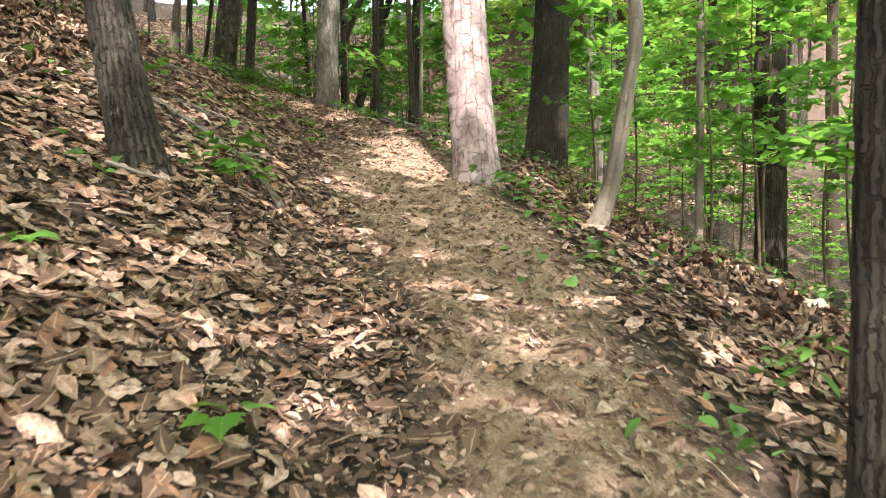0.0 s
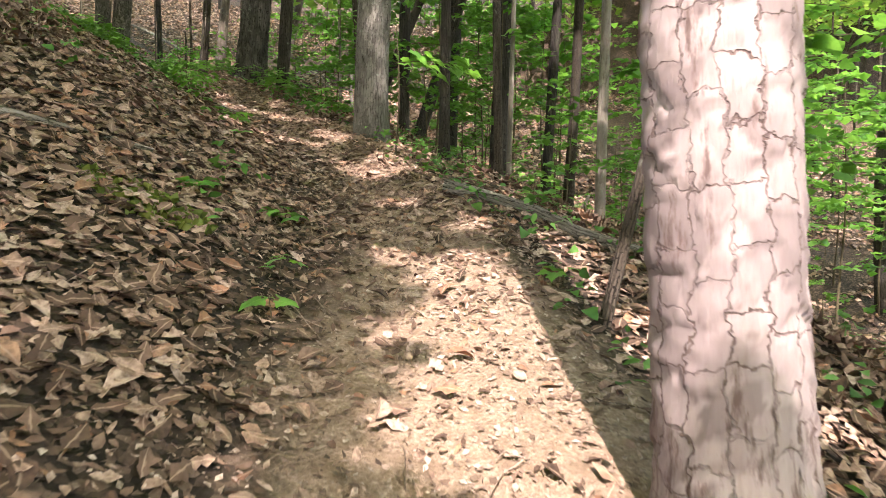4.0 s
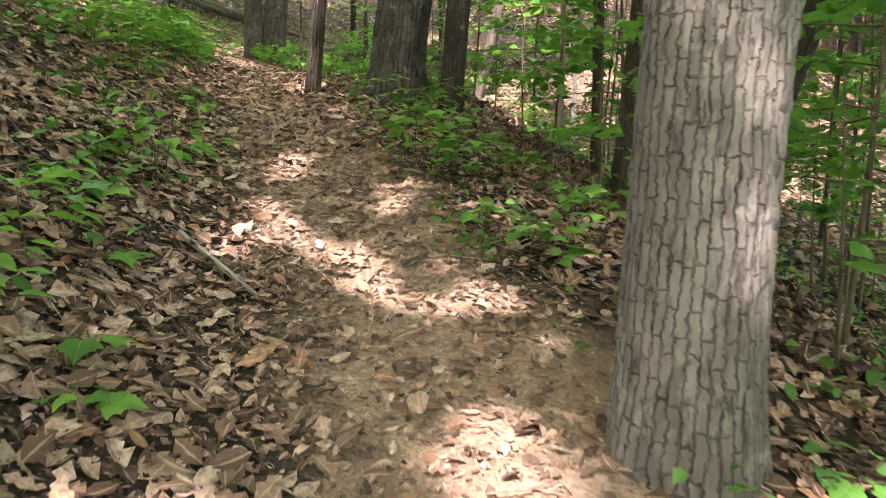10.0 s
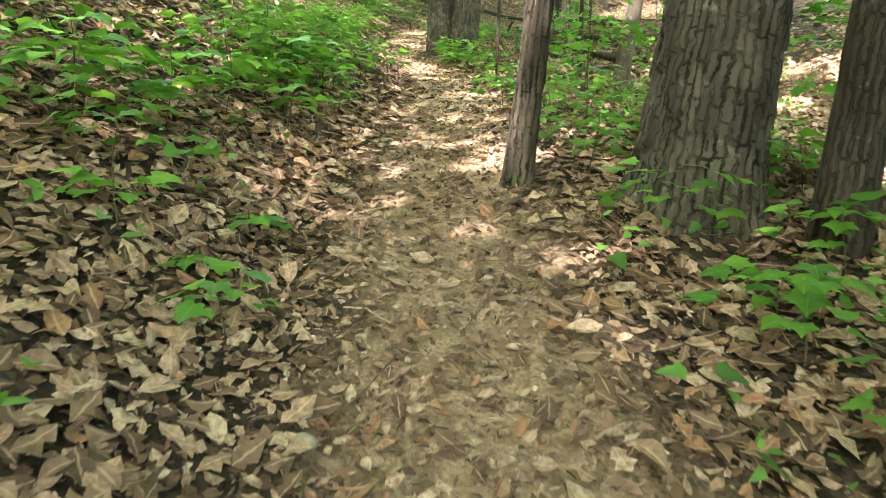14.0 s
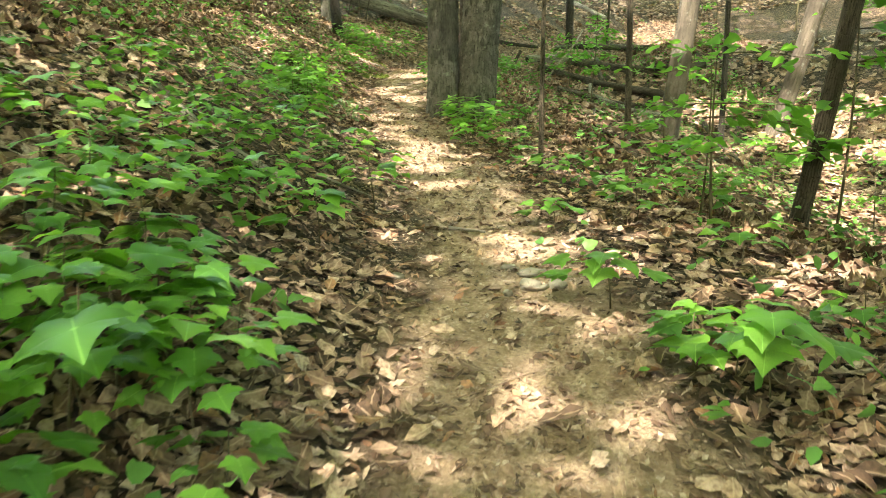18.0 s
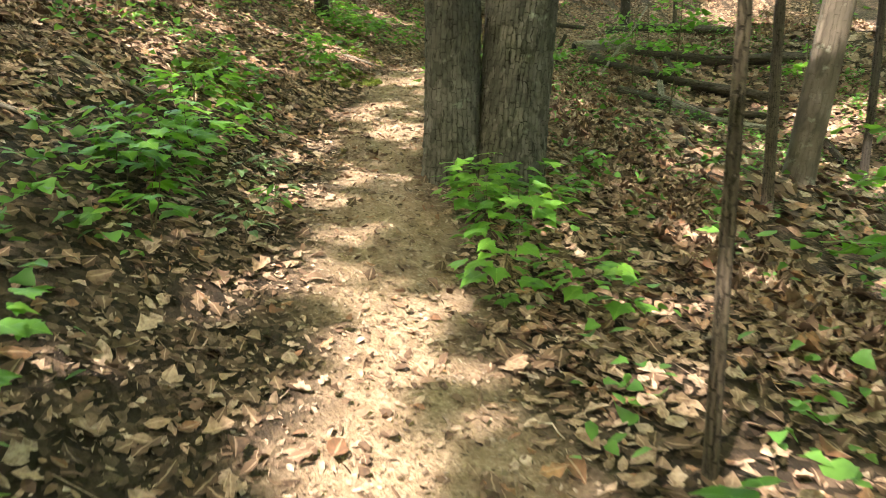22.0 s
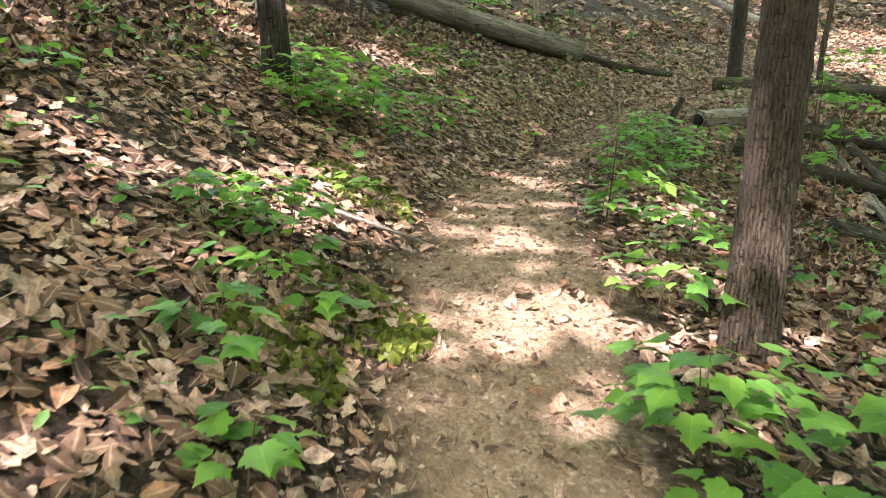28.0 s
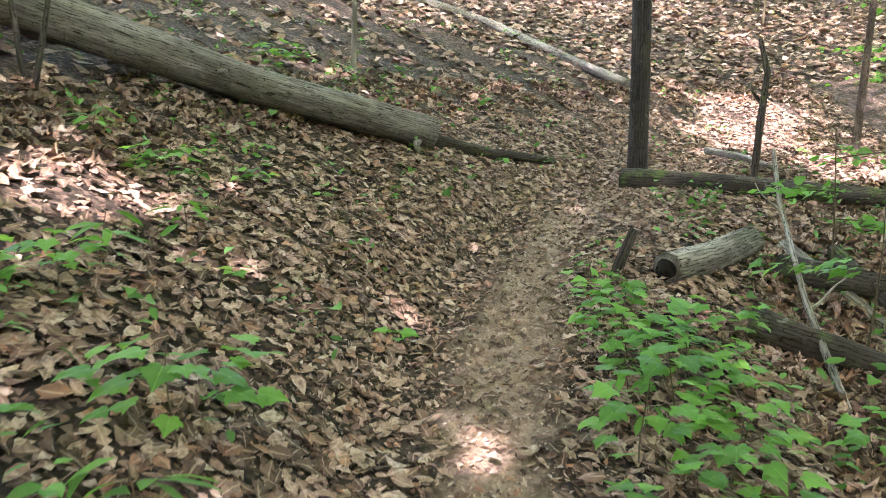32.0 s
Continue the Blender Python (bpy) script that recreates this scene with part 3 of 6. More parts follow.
# ---- trunks, limbs and crowns ----
def plates(u, v, wide, tall, seed):
    """Jittered bark plates: distance from their seams (0 on a seam), how far each stands out, its tone."""
    gu, gv = u / wide, v / tall
    gu = gu + 0.5 * np.floor(gv % 2)
    iu, iv = np.floor(gu), np.floor(gv)
    f1, f2 = np.full(u.shape, 9.0), np.full(u.shape, 9.0)
    col1, across = np.full(u.shape, -999.0), np.zeros(u.shape, bool)
    tone, below = np.zeros(u.shape), np.zeros(u.shape)
    for a in (-1, 0, 1):
        for b in (-1, 0, 1):
            cu, cv = iu + a, iv + b
            h1 = np.abs(np.sin(cu * 127.1 + cv * 311.7 + seed) * 43758.5) % 1
            h2 = np.abs(np.sin(cu * 269.5 + cv * 183.3 + seed) * 24634.6) % 1
            dd = ((cu + 0.2 + 0.6 * h1 - gu) ** 6 + (cv + h2 - gv) ** 6) ** (1 / 6)
            nearer = dd < f1
            across = np.where(nearer, col1 == cu, np.where(dd < f2, col1 == cu, across))
            f2 = np.minimum(f2, np.maximum(f1, dd))
            col1 = np.where(nearer, cu, col1)
            tone = np.where(nearer, (h1 * 7.31 + h2 * 3.17) % 1, tone)
            below = np.where(nearer, cv + h2 - gv, below)
            f1 = np.minimum(f1, dd)
    kept = np.abs(np.sin(col1 * 71.3 + np.floor(gv * 1.3) * 19.7 + seed) * 9173.1) % 1 > 0.55
    wear = 0.5 + 0.5 * np.sin(5.1 * gu + 0.7 * gv + seed) * np.sin(3.3 * gv - 1.1 * gu + 2 * seed)
    torn = np.sin(17.3 * gu + 3.1 * gv + seed) * np.sin(9.7 * gv - 5.3 * gu + seed) + 0.6 * np.sin(31 * gu + 23 * gv + 3 * seed)
    seam = np.clip((f2 - f1 + 0.05 * torn) / (0.05 + 0.24 * wear), 0, 1)
    seam = np.where(across & ~kept, np.maximum(seam, 0.8), seam)
    # each plate lifts towards its lower edge, like a shingle
    return seam, np.clip(0.25 + 0.5 * tone + 0.55 * below, 0, 1), tone


def tube(line, radii, sides, mat, plate=None, depth=0.0, flare=0.0, lobes=5, seed=0.0, cap=True, name="trunk", gnarl=0.06, fine_to=None):
    """A round stem along a line, with flared foot and raised bark plates."""
    line, radii = np.asarray(line, float), np.asarray(radii, float)
    n = len(line)
    way = np.gradient(line, axis=0)
    way /= np.linalg.norm(way, axis=1)[:, None]
    ref = np.array([1.0, 0.0, 0.0]) if abs(way[0, 0]) < 0.8 else np.array([0.0, 1.0, 0.0])
    side = np.cross(way, ref)
    side /= np.linalg.norm(side, axis=1)[:, None]
    other = np.cross(way, side)
    run = np.r_[0, np.cumsum(np.linalg.norm(np.diff(line, axis=0), axis=1))]
    th = np.linspace(0, 2 * np.pi, sides, endpoint=False)
    T, S = np.meshgrid(th, run)
    R = radii[:, None] * (1 + gnarl * np.sin(2 * T + 0.9 * S + seed) + gnarl * 0.7 * np.sin(3 * T - 1.7 * S + 2 * seed))
    if flare:
        R = R * (1 + flare * np.exp(-S / 0.22) * (0.75 + 0.45 * np.sin(lobes * T + seed)) + 0.25 * flare * np.exp(-S / 0.7))
    furrow, tone = np.zeros(R.shape), np.zeros(R.shape)
    if plate:
        wide, tall = plate
        around = max(3, round(2 * np.pi * radii[0] / wide))
        u = T / (2 * np.pi) * around
        jog = 0.14 * np.sin(S * 2.3 + seed + 2 * T) + 0.07 * np.sin(S * 9.3 + 5 * T + 2 * seed) + 0.06 * np.sin(S * 41 + 13 * T + seed) * np.sin(S * 17 - 9 * T)
        seam, lift, tone = plates((u + jog) * wide, S + 0.4 * tall * np.sin(2.3 * T + seed), wide, tall, seed)
        furrow = 1 - seam
        R = R + depth * (0.26 * seam + 1.15 * lift - 0.75) + depth * 0.12 * np.sin(61 * S + 7 * T + 9 * tone) * seam
    P = line[:, None] + R[..., None] * (np.cos(T)[..., None] * side[:, None] + np.sin(T)[..., None] * other[:, None])
    idx = np.arange(n * sides).reshape(n, sides)
    nxt = np.roll(idx, -1, axis=1)
    quads = np.stack([idx[:-1], nxt[:-1], nxt[1:], idx[1:]], -1).reshape(-1, 4)
    verts, far = P.reshape(-1, 3), furrow.ravel()
    if cap:
        # close both ends with rings drawn to a point
        m = len(verts)
        verts = np.concatenate([verts, np.repeat(line[:1], sides, 0) - way[0] * 0.01, np.repeat(line[-1:], sides, 0) + way[-1] * radii[-1] * 0.15])
        far = np.r_[far, np.full(2 * sides, 0.8)]
        a, b = m + np.arange(sides), m + sides + np.arange(sides)
        quads = np.concatenate([quads, np.stack([np.roll(idx[0], -1), idx[0], a, np.roll(a, -1)], -1), np.stack([idx[-1], np.roll(idx[-1], -1), np.roll(b, -1), b], -1)])
    me = mesh_of(name, verts, quads, mat, True, ("furrow", 0.3 * far ** 2 if plate else far * 0))
    shade = np.zeros(len(verts), np.float32)
    shade[:tone.size] = tone.ravel()
    me.attributes.new("plate_tone", 'FLOAT', 'POINT').data.foreach_set("value", shade)
    around = np.stack([S + 3 * seed, T * radii[0] + 0 * S, 0 * S + seed], -1).reshape(-1, 3)
    spot = np.zeros((len(verts), 3), np.float32)
    spot[:len(around)] = around
    spot[len(around):] = verts[len(around):]
    me.attributes.new("bark", 'FLOAT_VECTOR', 'POINT').data.foreach_set("vector", spot.ravel())
    return me


def stem_line(foot, lean, tall, steps, bend=0.0, turn=0.0, sink=0.25):
    z = np.concatenate([np.linspace(-sink, min(3.6, tall), steps), np.linspace(min(3.6, tall), tall, 10)[1:]]) if tall > 3.6 else np.linspace(-sink, tall, steps)
    x = foot[0] + lean[0] * z + bend * np.sin(z * 0.55 + turn) - bend * math.sin(turn)
    y = foot[1] + lean[1] * z + bend * np.cos(z * 0.43 + turn) - bend * math.cos(turn)
    return np.stack([x, y, foot[2] + z], 1)


# openings cut in the unseen canopy to set the sun patches: where on the ground the sun comes through, and how wide
GLADES = [(-3.5, 8.3, 0.6), (-4.6, 22.2, 0.6), (-3.1, 34.1, 0.8), (-8.1, 29.5, 0.5), (-8.9, 30.1, 0.6), (-21.7, 40.1, 0.35), (-15.6, 53.5, 0.5), (3.5, 13.5, 0.5), (6.0, 20.0, 0.7), (2.0, 24.0, 0.8), (8.0, 28.0, 1.0), (4.2, 9.2, 0.9), (6.6, 10.6, 1.3), (5.0, 14.5, 1.2), (8.6, 14.5, 1.8), (3.2, 18.6, 0.9), (7.5, 20.5, 1.8), (3.4, 31.1, 1.2), (0.3, 33.4, 1.2), (9.1, 29.5, 1.6), (5.2, 25.5, 1.4), (-2.5, 27.5, 0.9), (1.5, 21.8, 0.8), (-8.8, 30.1, 0.5), (-7.9, 30.9, 0.6), (-10.7, 36.8, 0.6), (-10.4, 27.0, 0.3), (-5.5, 33.0, 0.8), (-4.8, 38.5, 1.0), (-11.5, 41.5, 0.8)]
GLADES += [(-1.5, 42.0, 1.2), (-3.5, 19.4, 0.4), (-6.9, 28.2, 0.5), (3.0, 12.5, 0.8), (5.5, 17.0, 1.2), (10.0, 18.0, 1.8), (2.2, 27.0, 1.0), (7.0, 24.0, 1.3), (12.0, 22.0, 2.0), (8.5, 10.5, 1.3), (3.5, 15.6, 0.7), (0.9, 14.6, 0.5), (-0.03, 8.19, 0.4), (0.03, 7.59, 0.4), (0.16, 7.11, 0.29), (0.27, 6.92, 0.24), (-0.25, 7.43, 0.23), (-0.7, 6.27, 0.21), (-0.52, 6.17, 0.21), (-0.26, 6.01, 0.17), (-3.43, 8.01, 0.25), (1.38, 7.95, 0.24), (1.65, 7.62, 0.21), (2.01, 7.35, 0.2), (1.58, 5.96, 0.18), (1.84, 5.8, 0.17), (-1.47, 4.88, 0.17), (-0.18, 9.04, 0.24), (-0.12, 8.71, 0.28), (0.15, 8.61, 0.21)]
GLADES += [(-0.23, 8.33, 0.23), (-0.4, 8.8, 0.17), (-0.59, 9.17, 0.17), (0.62, 9.12, 0.17), (1.37, 9.49, 0.18), (0.95, 8.82, 0.17), (-1.47, 11.96, 0.22), (-1.18, 11.61, 0.2), (-2.14, 13.9, 0.27), (-0.11, 11.54, 0.17), (0.11, 11.61, 0.17), (-0.18, 9.94, 0.17), (0.1, 9.73, 0.17), (-0.74, 10.59, 0.17), (-2.03, 13.72, 0.2), (-3.04, 12.81, 0.23), (-2.85, 13.03, 0.21), (-2.52, 13.1, 0.18), (-2.11, 13.11, 0.19), (-2.55, 12.41, 0.17), (-1.14, 12.91, 0.24), (-1.29, 12.47, 0.17), (-1.34, 12.11, 0.17), (-1.17, 12.18, 0.17), (-0.97, 11.89, 0.17), (-1.11, 11.76, 0.19), (-0.78, 12.4, 0.17), (-0.23, 13.15, 0.28), (-0.51, 12.16, 0.19), (0.34, 12.79, 0.21)]
GLADES += [(-0.17, 12.2, 0.21), (-4.04, 15.43, 0.21), (-3.23, 15.03, 0.23), (-4.45, 16.24, 0.19), (-4.4, 15.87, 0.17), (-3.39, 15.82, 0.17), (-3.91, 15.04, 0.17), (-3.81, 14.79, 0.17), (-2.98, 14.79, 0.17), (-2.57, 14.93, 0.17), (-2.44, 14.81, 0.17), (-2.65, 14.68, 0.17), (-2.48, 16.1, 0.17), (-4.47, 16.5, 0.17), (-4.22, 16.06, 0.17), (-5.14, 15.93, 0.17), (-8.49, 21.99, 0.16), (-6.2, 19.36, 0.21), (-6.02, 19.33, 0.21), (-8.35, 30.28, 0.44), (-8.2, 21.94, 0.21), (-10.66, 24.04, 0.2), (-8.69, 30.45, 0.41), (-8.19, 31.81, 0.54), (-7.45, 32.38, 0.5), (-6.97, 31.25, 0.45), (-6.75, 22.81, 0.17), (-15.63, 44.06, 0.9), (-8.91, 47.86, 0.9), (-6.76, 22.03, 0.17)]
GLADES += [(-10.73, 24.21, 0.21), (-10.63, 23.81, 0.16), (-10.39, 23.5, 0.15), (-10.38, 23.3, 0.21), (-12.34, 25.04, 0.15), (-12.76, 26.3, 0.15), (-13.57, 26.95, 0.16), (-11.42, 23.88, 0.21), (-14.45, 41.49, 0.9), (-12.42, 25.26, 0.21), (-12.54, 26.09, 0.21), (-12.56, 26.51, 0.21), (-13.67, 27.35, 0.21), (-14.35, 27.29, 0.21), (-12.64, 24.75, 0.21), (-13.48, 27.56, 0.21), (-12.98, 27.54, 0.1), (-14.63, 27.91, 0.21), (-15.25, 29.4, 0.21), (-14.69, 30.12, 0.22), (-14.24, 29.82, 0.17), (-15.91, 30.42, 0.22), (-15.72, 30.4, 0.17), (-15.26, 29.77, 0.22), (-15.37, 29.64, 0.17), (-16.93, 32.37, 0.22), (-17.34, 33.8, 0.18), (-16.9, 29.57, 0.17), (-16.87, 29.03, 0.17), (-17.06, 28.83, 0.17)]
GLADES += [(-15.0, 30.62, 0.18), (-14.8, 30.64, 0.17), (-14.5, 30.47, 0.17), (-15.41, 31.42, 0.17), (-16.99, 32.65, 0.17), (-16.67, 32.31, 0.17), (-17.36, 32.34, 0.17), (-17.65, 38.54, 0.18), (-21.6, 40.01, 0.35), (-23.02, 39.44, 0.23), (-15.53, 50.35, 0.67), (-15.99, 45.3, 0.63), (-15.11, 45.29, 0.62), (0.66, 7.3, 0.3), (0.62, 7.9, 0.32), (0.58, 8.5, 0.32), (0.54, 9.1, 0.32), (0.5, 9.7, 0.3), (-1.51, 14.55, 0.14), (-1.54, 14.86, 0.14), (-1.57, 15.17, 0.14), (-1.6, 15.49, 0.14), (-1.63, 15.8, 0.14), (-1.66, 16.11, 0.14), (3.35, 5.6, 0.45), (3.7, 5.4, 0.35), (-0.95, 14.0, 0.44), (-0.6, 13.9, 0.44), (-0.3, 13.8, 0.38), (-3.02, 16.14, 0.15)]
GLADES += [(-2.6, 16.09, 0.15), (-3.36, 16.27, 0.15), (-2.93, 16.7, 0.15), (-2.21, 15.67, 0.15), (-17.17, 28.52, 0.32), (-16.53, 27.21, 0.22), (-16.83, 29.27, 0.37), (-15.53, 26.06, 0.17), (-20.1, 34.05, 0.5), (-16.91, 26.29, 0.2), (-15.33, 26.73, 0.12), (-17.01, 29.69, 0.15), (-16.99, 29.95, 0.15), (-17.23, 29.75, 0.15), (-16.84, 29.72, 0.15)]
GLADES += [(-15.54, 31.7, 0.15), (-15.21, 31.61, 0.15), (-15.79, 32.38, 0.15), (-15.18, 33.5, 0.15), (-15.38, 32.23, 0.15), (-17.29, 26.51, 0.28), (-17.18, 27.43, 0.28), (-17.06, 28.57, 0.28), (-15.93, 26.32, 0.28), (-19.83, 31.77, 0.4), (-15.36, 25.46, 0.28), (-15.61, 27.07, 0.28), (-18.38, 31.55, 0.28), (-16.29, 25.64, 0.28), (6.06, 27.81, 0.8), (6.35, 24.54, 0.68), (0.93, 12.21, 0.3), (-3.09, 12.89, 0.15), (-2.81, 13.2, 0.15), (-2.82, 12.92, 0.15), (-2.36, 13.28, 0.15), (-2.04, 13.38, 0.15)]
# openings set at random in the unseen roof, to brighten the hollow
HOLLOW = np.random.default_rng(31)
for _ in range(46):
    hx, hy, _s, _d = along_points(1, HOLLOW.uniform(34, 50), 50, -14.0, HOLLOW.uniform(-7.0, -3.4))
    GLADES.append((float(hx[0]), float(hy[0]), HOLLOW.uniform(0.3, 0.65)))


OPENINGS = np.array(GLADES)
OPEN_AT = np.c_[OPENINGS[:, :2], ground(OPENINGS[:, 0], OPENINGS[:, 1])]


def not_in_glade(p):
    keep = np.ones(len(p), bool)
    sun_way = np.array(SUN_AT)
    for at, r in zip(OPEN_AT, OPENINGS[:, 2]):
        off = p - at
        t = off @ sun_way
        dist = np.linalg.norm(off - t[:, None] * sun_way, axis=1)
        keep &= ~((dist < r * (0.8 + 0.4 * RNG.random(len(p))) + 0.03) & (t > 0))
    return keep


CROWNS = []      # owner, foot of the tree, leaf places, leaf size


def crown(thing, foot, centre, wide, tall, n, size):
    """Leaves gathered in clumps about the ends of many twigs; laid out now, built once all crowns are known."""
    clumps = max(12, n // 45)
    a, b = RNG.uniform(0, 2 * np.pi, clumps), RNG.uniform(-1, 1, clumps)
    r = np.cbrt(RNG.uniform(0.12, 1, clumps))
    flat = np.sqrt(1 - b ** 2)
    c = np.stack([flat * np.cos(a) * wide * r, flat * np.sin(a) * wide * r, b * tall * r], 1)
    p = c[RNG.integers(0, clumps, n)] + RNG.normal(0, 1, (n, 3)) * (0.85, 0.85, 0.40) * min(1.0, wide / 4) + np.asarray(centre)
    CROWNS.append([thing, np.asarray(foot, float), [p[not_in_glade(p)]], size])


def build_crowns():
    """Leaves are added, out of view, to block the sun outside the glades; then every crown becomes one mesh."""
    sun_way = np.array(SUN_AT)
    e1 = np.cross(sun_way, (0, 0, 1))
    e1 /= np.linalg.norm(e1)
    e2 = np.cross(sun_way, e1)
    cell = 0.20
    roof = np.concatenate([c[2][0] for c in CROWNS])
    shade = set()
    shade.update(zip(np.floor(roof @ e1 / cell).astype(int), np.floor(roof @ e2 / cell).astype(int)))
    gx, gy = np.meshgrid(np.arange(-44, 11, 0.22), np.arange(-6, 64, 0.27))
    gx, gy = gx.ravel() + RNG.uniform(-0.1, 0.1, gx.size), gy.ravel() + RNG.uniform(-0.1, 0.1, gx.size)
    g = np.stack([gx, gy, ground(gx, gy)], 1)
    bare = np.array([k not in shade for k in zip(np.floor(g @ e1 / cell).astype(int), np.floor(g @ e2 / cell).astype(int))])
    drift = 0.5 + 0.5 * np.sin(2.3 * gx + 1.1 * gy) * np.sin(1.9 * gy - 1.3 * gx + 2)
    on_s, on_d, _ = along(gx, gy)
    bare |= ((np.abs(on_d + 0.3) < 3.2) & (on_s < 52)) | ((on_d > 0) & (on_d < 13) & (on_s < 36))
    bare &= RNG.random(len(g)) < 0.955 + 0.06 * drift
    p = g[bare] + sun_way * (RNG.uniform(10, 15, bare.sum()) / SUN_AT.z)[:, None]
    p = p[not_in_glade(p)]
    # more unseen leaves, added only to keep the sun off the great oak
    ex, eh = np.meshgrid(np.arange(-12.7, -11.2, 0.14), np.arange(0.0, 2.8, 0.14))
    oak = np.stack([ex.ravel(), np.full(ex.size, 26.3), height(-12.0, 26.3) + eh.ravel()], 1)
    oak = oak[RNG.random(len(oak)) < 0.9]
    p = np.concatenate([p, oak + sun_way * (RNG.uniform(9, 14, len(oak)) / SUN_AT.z)[:, None]])
    feet = np.array([c[1][:2] for c in CROWNS])
    owner = np.array([int(np.argmin(((feet - q[:2]) ** 2).sum(1))) for q in p])
    for k, (thing, foot, places, size) in enumerate(CROWNS):
        if len(p):
            places.append(p[owner == k])
        q = np.concatenate(places)
        big = np.concatenate([np.full(len(g_), 1.0 if i_ == 0 else 1.25) for i_, g_ in enumerate(places)])
        m = len(q)
        up = RNG.normal(0, 0.45, (m, 3)) + (0, 0, 1)
        rot, wide = frames_for(up, RNG.uniform(0, 2 * np.pi, m)), RNG.uniform(size * 0.7, size * 1.3, m) * big
        v, t = scatter([DIAMOND], q - foot - rot[:, :, 1] * (wide * 0.5)[:, None], rot, wide)
        part("crown", mesh_of("crown", v, t, CANOPY, False), thing, "sunlit green leaves, some added unseen to block the sun")


def limbs(thing, line, radii, mat, count, first, reach, seed):
    rng = np.random.default_rng(int(seed * 100) + 3)
    top = line[-1, 2] - line[0, 2]
    for k in range(count):
        at = first + (top - first) * (k + 0.3) / count
        i = int(np.argmin(np.abs(line[:, 2] - line[0, 2] - at)))
        turn, rise = rng.uniform(0, 2 * np.pi), rng.uniform(0.25, 0.8)
        q = np.linspace(0, 1, 7)[:, None]
        end = np.array([math.cos(turn), math.sin(turn), rise]) * reach * rng.uniform(0.6, 1.0)
        pts = line[i] + end * q + np.array([0, 0, 0.25 * reach]) * q ** 2 * rng.uniform(-0.4, 0.6) + rng.normal(0, 0.06, (7, 3)) * q
        part("limb", tube(pts, np.linspace(radii[i] * 0.45, 0.012, 7), 7, mat, name="limb", gnarl=0.1), thing)


def tree(x, y, radius, lean, mat, label, plate=None, depth=0.0, flare=0.5, tall=15.0, sides=20, steps=26, bend=0.03, spread_of=(5.0, 3.0, 2600), turn=None, stubs=4, taper=0.55, lobes=5):
    z = height(x, y)
    seed = (x * 3.7 + y * 1.9) % 6.28
    thing = empty("tree", x, y, z, label, "tree", "trees of the wood")
    line = stem_line((x, y, z), lean, tall, steps, bend, seed if turn is None else turn)
    hgt = np.clip((line[:, 2] - z) / tall, 0, 1)
    radii = radius * (1 - taper * hgt) * (1 - 0.55 * np.clip(hgt - 0.75, 0, 1) / 0.25)
    local = line - (x, y, z)
    part("trunk", tube(local, radii, sides, mat, plate, depth, flare, lobes, seed), thing)
    limbs(thing, local, radii, mat, stubs, tall * 0.55, spread_of[0] * 0.55, seed)
    top = local[-1] + (0, 0, -spread_of[1] * 0.55)
    crown(thing, (x, y, z), top + np.array([x, y, z]), spread_of[0], spread_of[1], spread_of[2], 0.44)
    return thing


# ---- trees beside the trail ----
RIDGED, PLATED = (0.075, 0.35), (0.13, 0.11)
tree(0.70, 6.88, 0.205, (-0.055, 0.01), PINE, "tall pine with pinkish flaking plate bark beside the trail", PLATED, 0.014, 0.45, 18, 120, 220, 0.0, (5.0, 3.0, 3200), taper=0.5)
tree(-1.58, 4.35, 0.12, (-0.13, -0.04), DARK_OAK, "leaning dark oak with rough bark and flared roots on the bank", (0.035, 0.10), 0.014, 1.1, 14, 96, 230, 0.02, (5.5, 3.0, 3000), lobes=4)
tree(2.25, 11.5, 0.32, (0.045, -0.01), DARK_OAK, "dark furrowed oak on the slope below the trail", (0.055, 0.22), 0.02, 0.5, 17, 110, 200, 0.02, (5.5, 3.0, 3000))
tree(1.49, 2.12, 0.062, (0.02, -0.01), DARK_OAK, "thin dark tree close to the trail", RIDGED, 0.01, 0.4, 12, 40, 90, 0.02, (4.0, 2.5, 1800))
tree(6.3, 12.0, 0.27, (0.012, 0.0), DARK_OAK, "dark oak among the understory below the trail", RIDGED, 0.02, 0.5, 17, 36, 60, 0.03)
tree(-1.61, 14.16, 0.215, (0.022, 0.004), GREY_OAK, "grey oak with ridged bark and flared foot beside the trail", (0.04, 0.10), 0.010, 0.5, 18, 180, 320, 0.0, (5.5, 3.2, 3200))
tree(-4.93, 19.0, 0.30, (0.075, 0.02), OLD_OAK, "large leaning oak with thick grey furrowed bark", (0.06, 0.22), 0.028, 0.5, 18, 120, 220, 0.02, (6.0, 3.2, 3200))
tree(-4.25, 18.95, 0.125, (0.06, 0.01), DARK_OAK, "slim dark tree beside the large leaning oak", RIDGED, 0.008, 0.4, 14, 40, 80, 0.02, (4.5, 2.5, 2000))
tree(-14.40, 30.09, 0.118, (0.0, 0.0), BROWN, "slender brown tree with fine scaly bark at the trail edge", (0.025, 0.10), 0.009, 0.25, 15, 84, 190, 0.012, (5.0, 3.0, 2800))
tree(-17.18, 40.46, 0.135, (-0.02, 0.0), DARK_OAK, "dark straight tree standing behind the fallen logs", RIDGED, 0.008, 0.25, 15, 32, 60, 0.02, (5.0, 3.0, 2800))
tree(-18.75, 30.95, 0.115, (-0.06, -0.06), DARK_OAK, "grey tree on the bank above the trail", RIDGED, 0.01, 0.4, 14, 40, 80, 0.03, (5.0, 3.0, 2600))
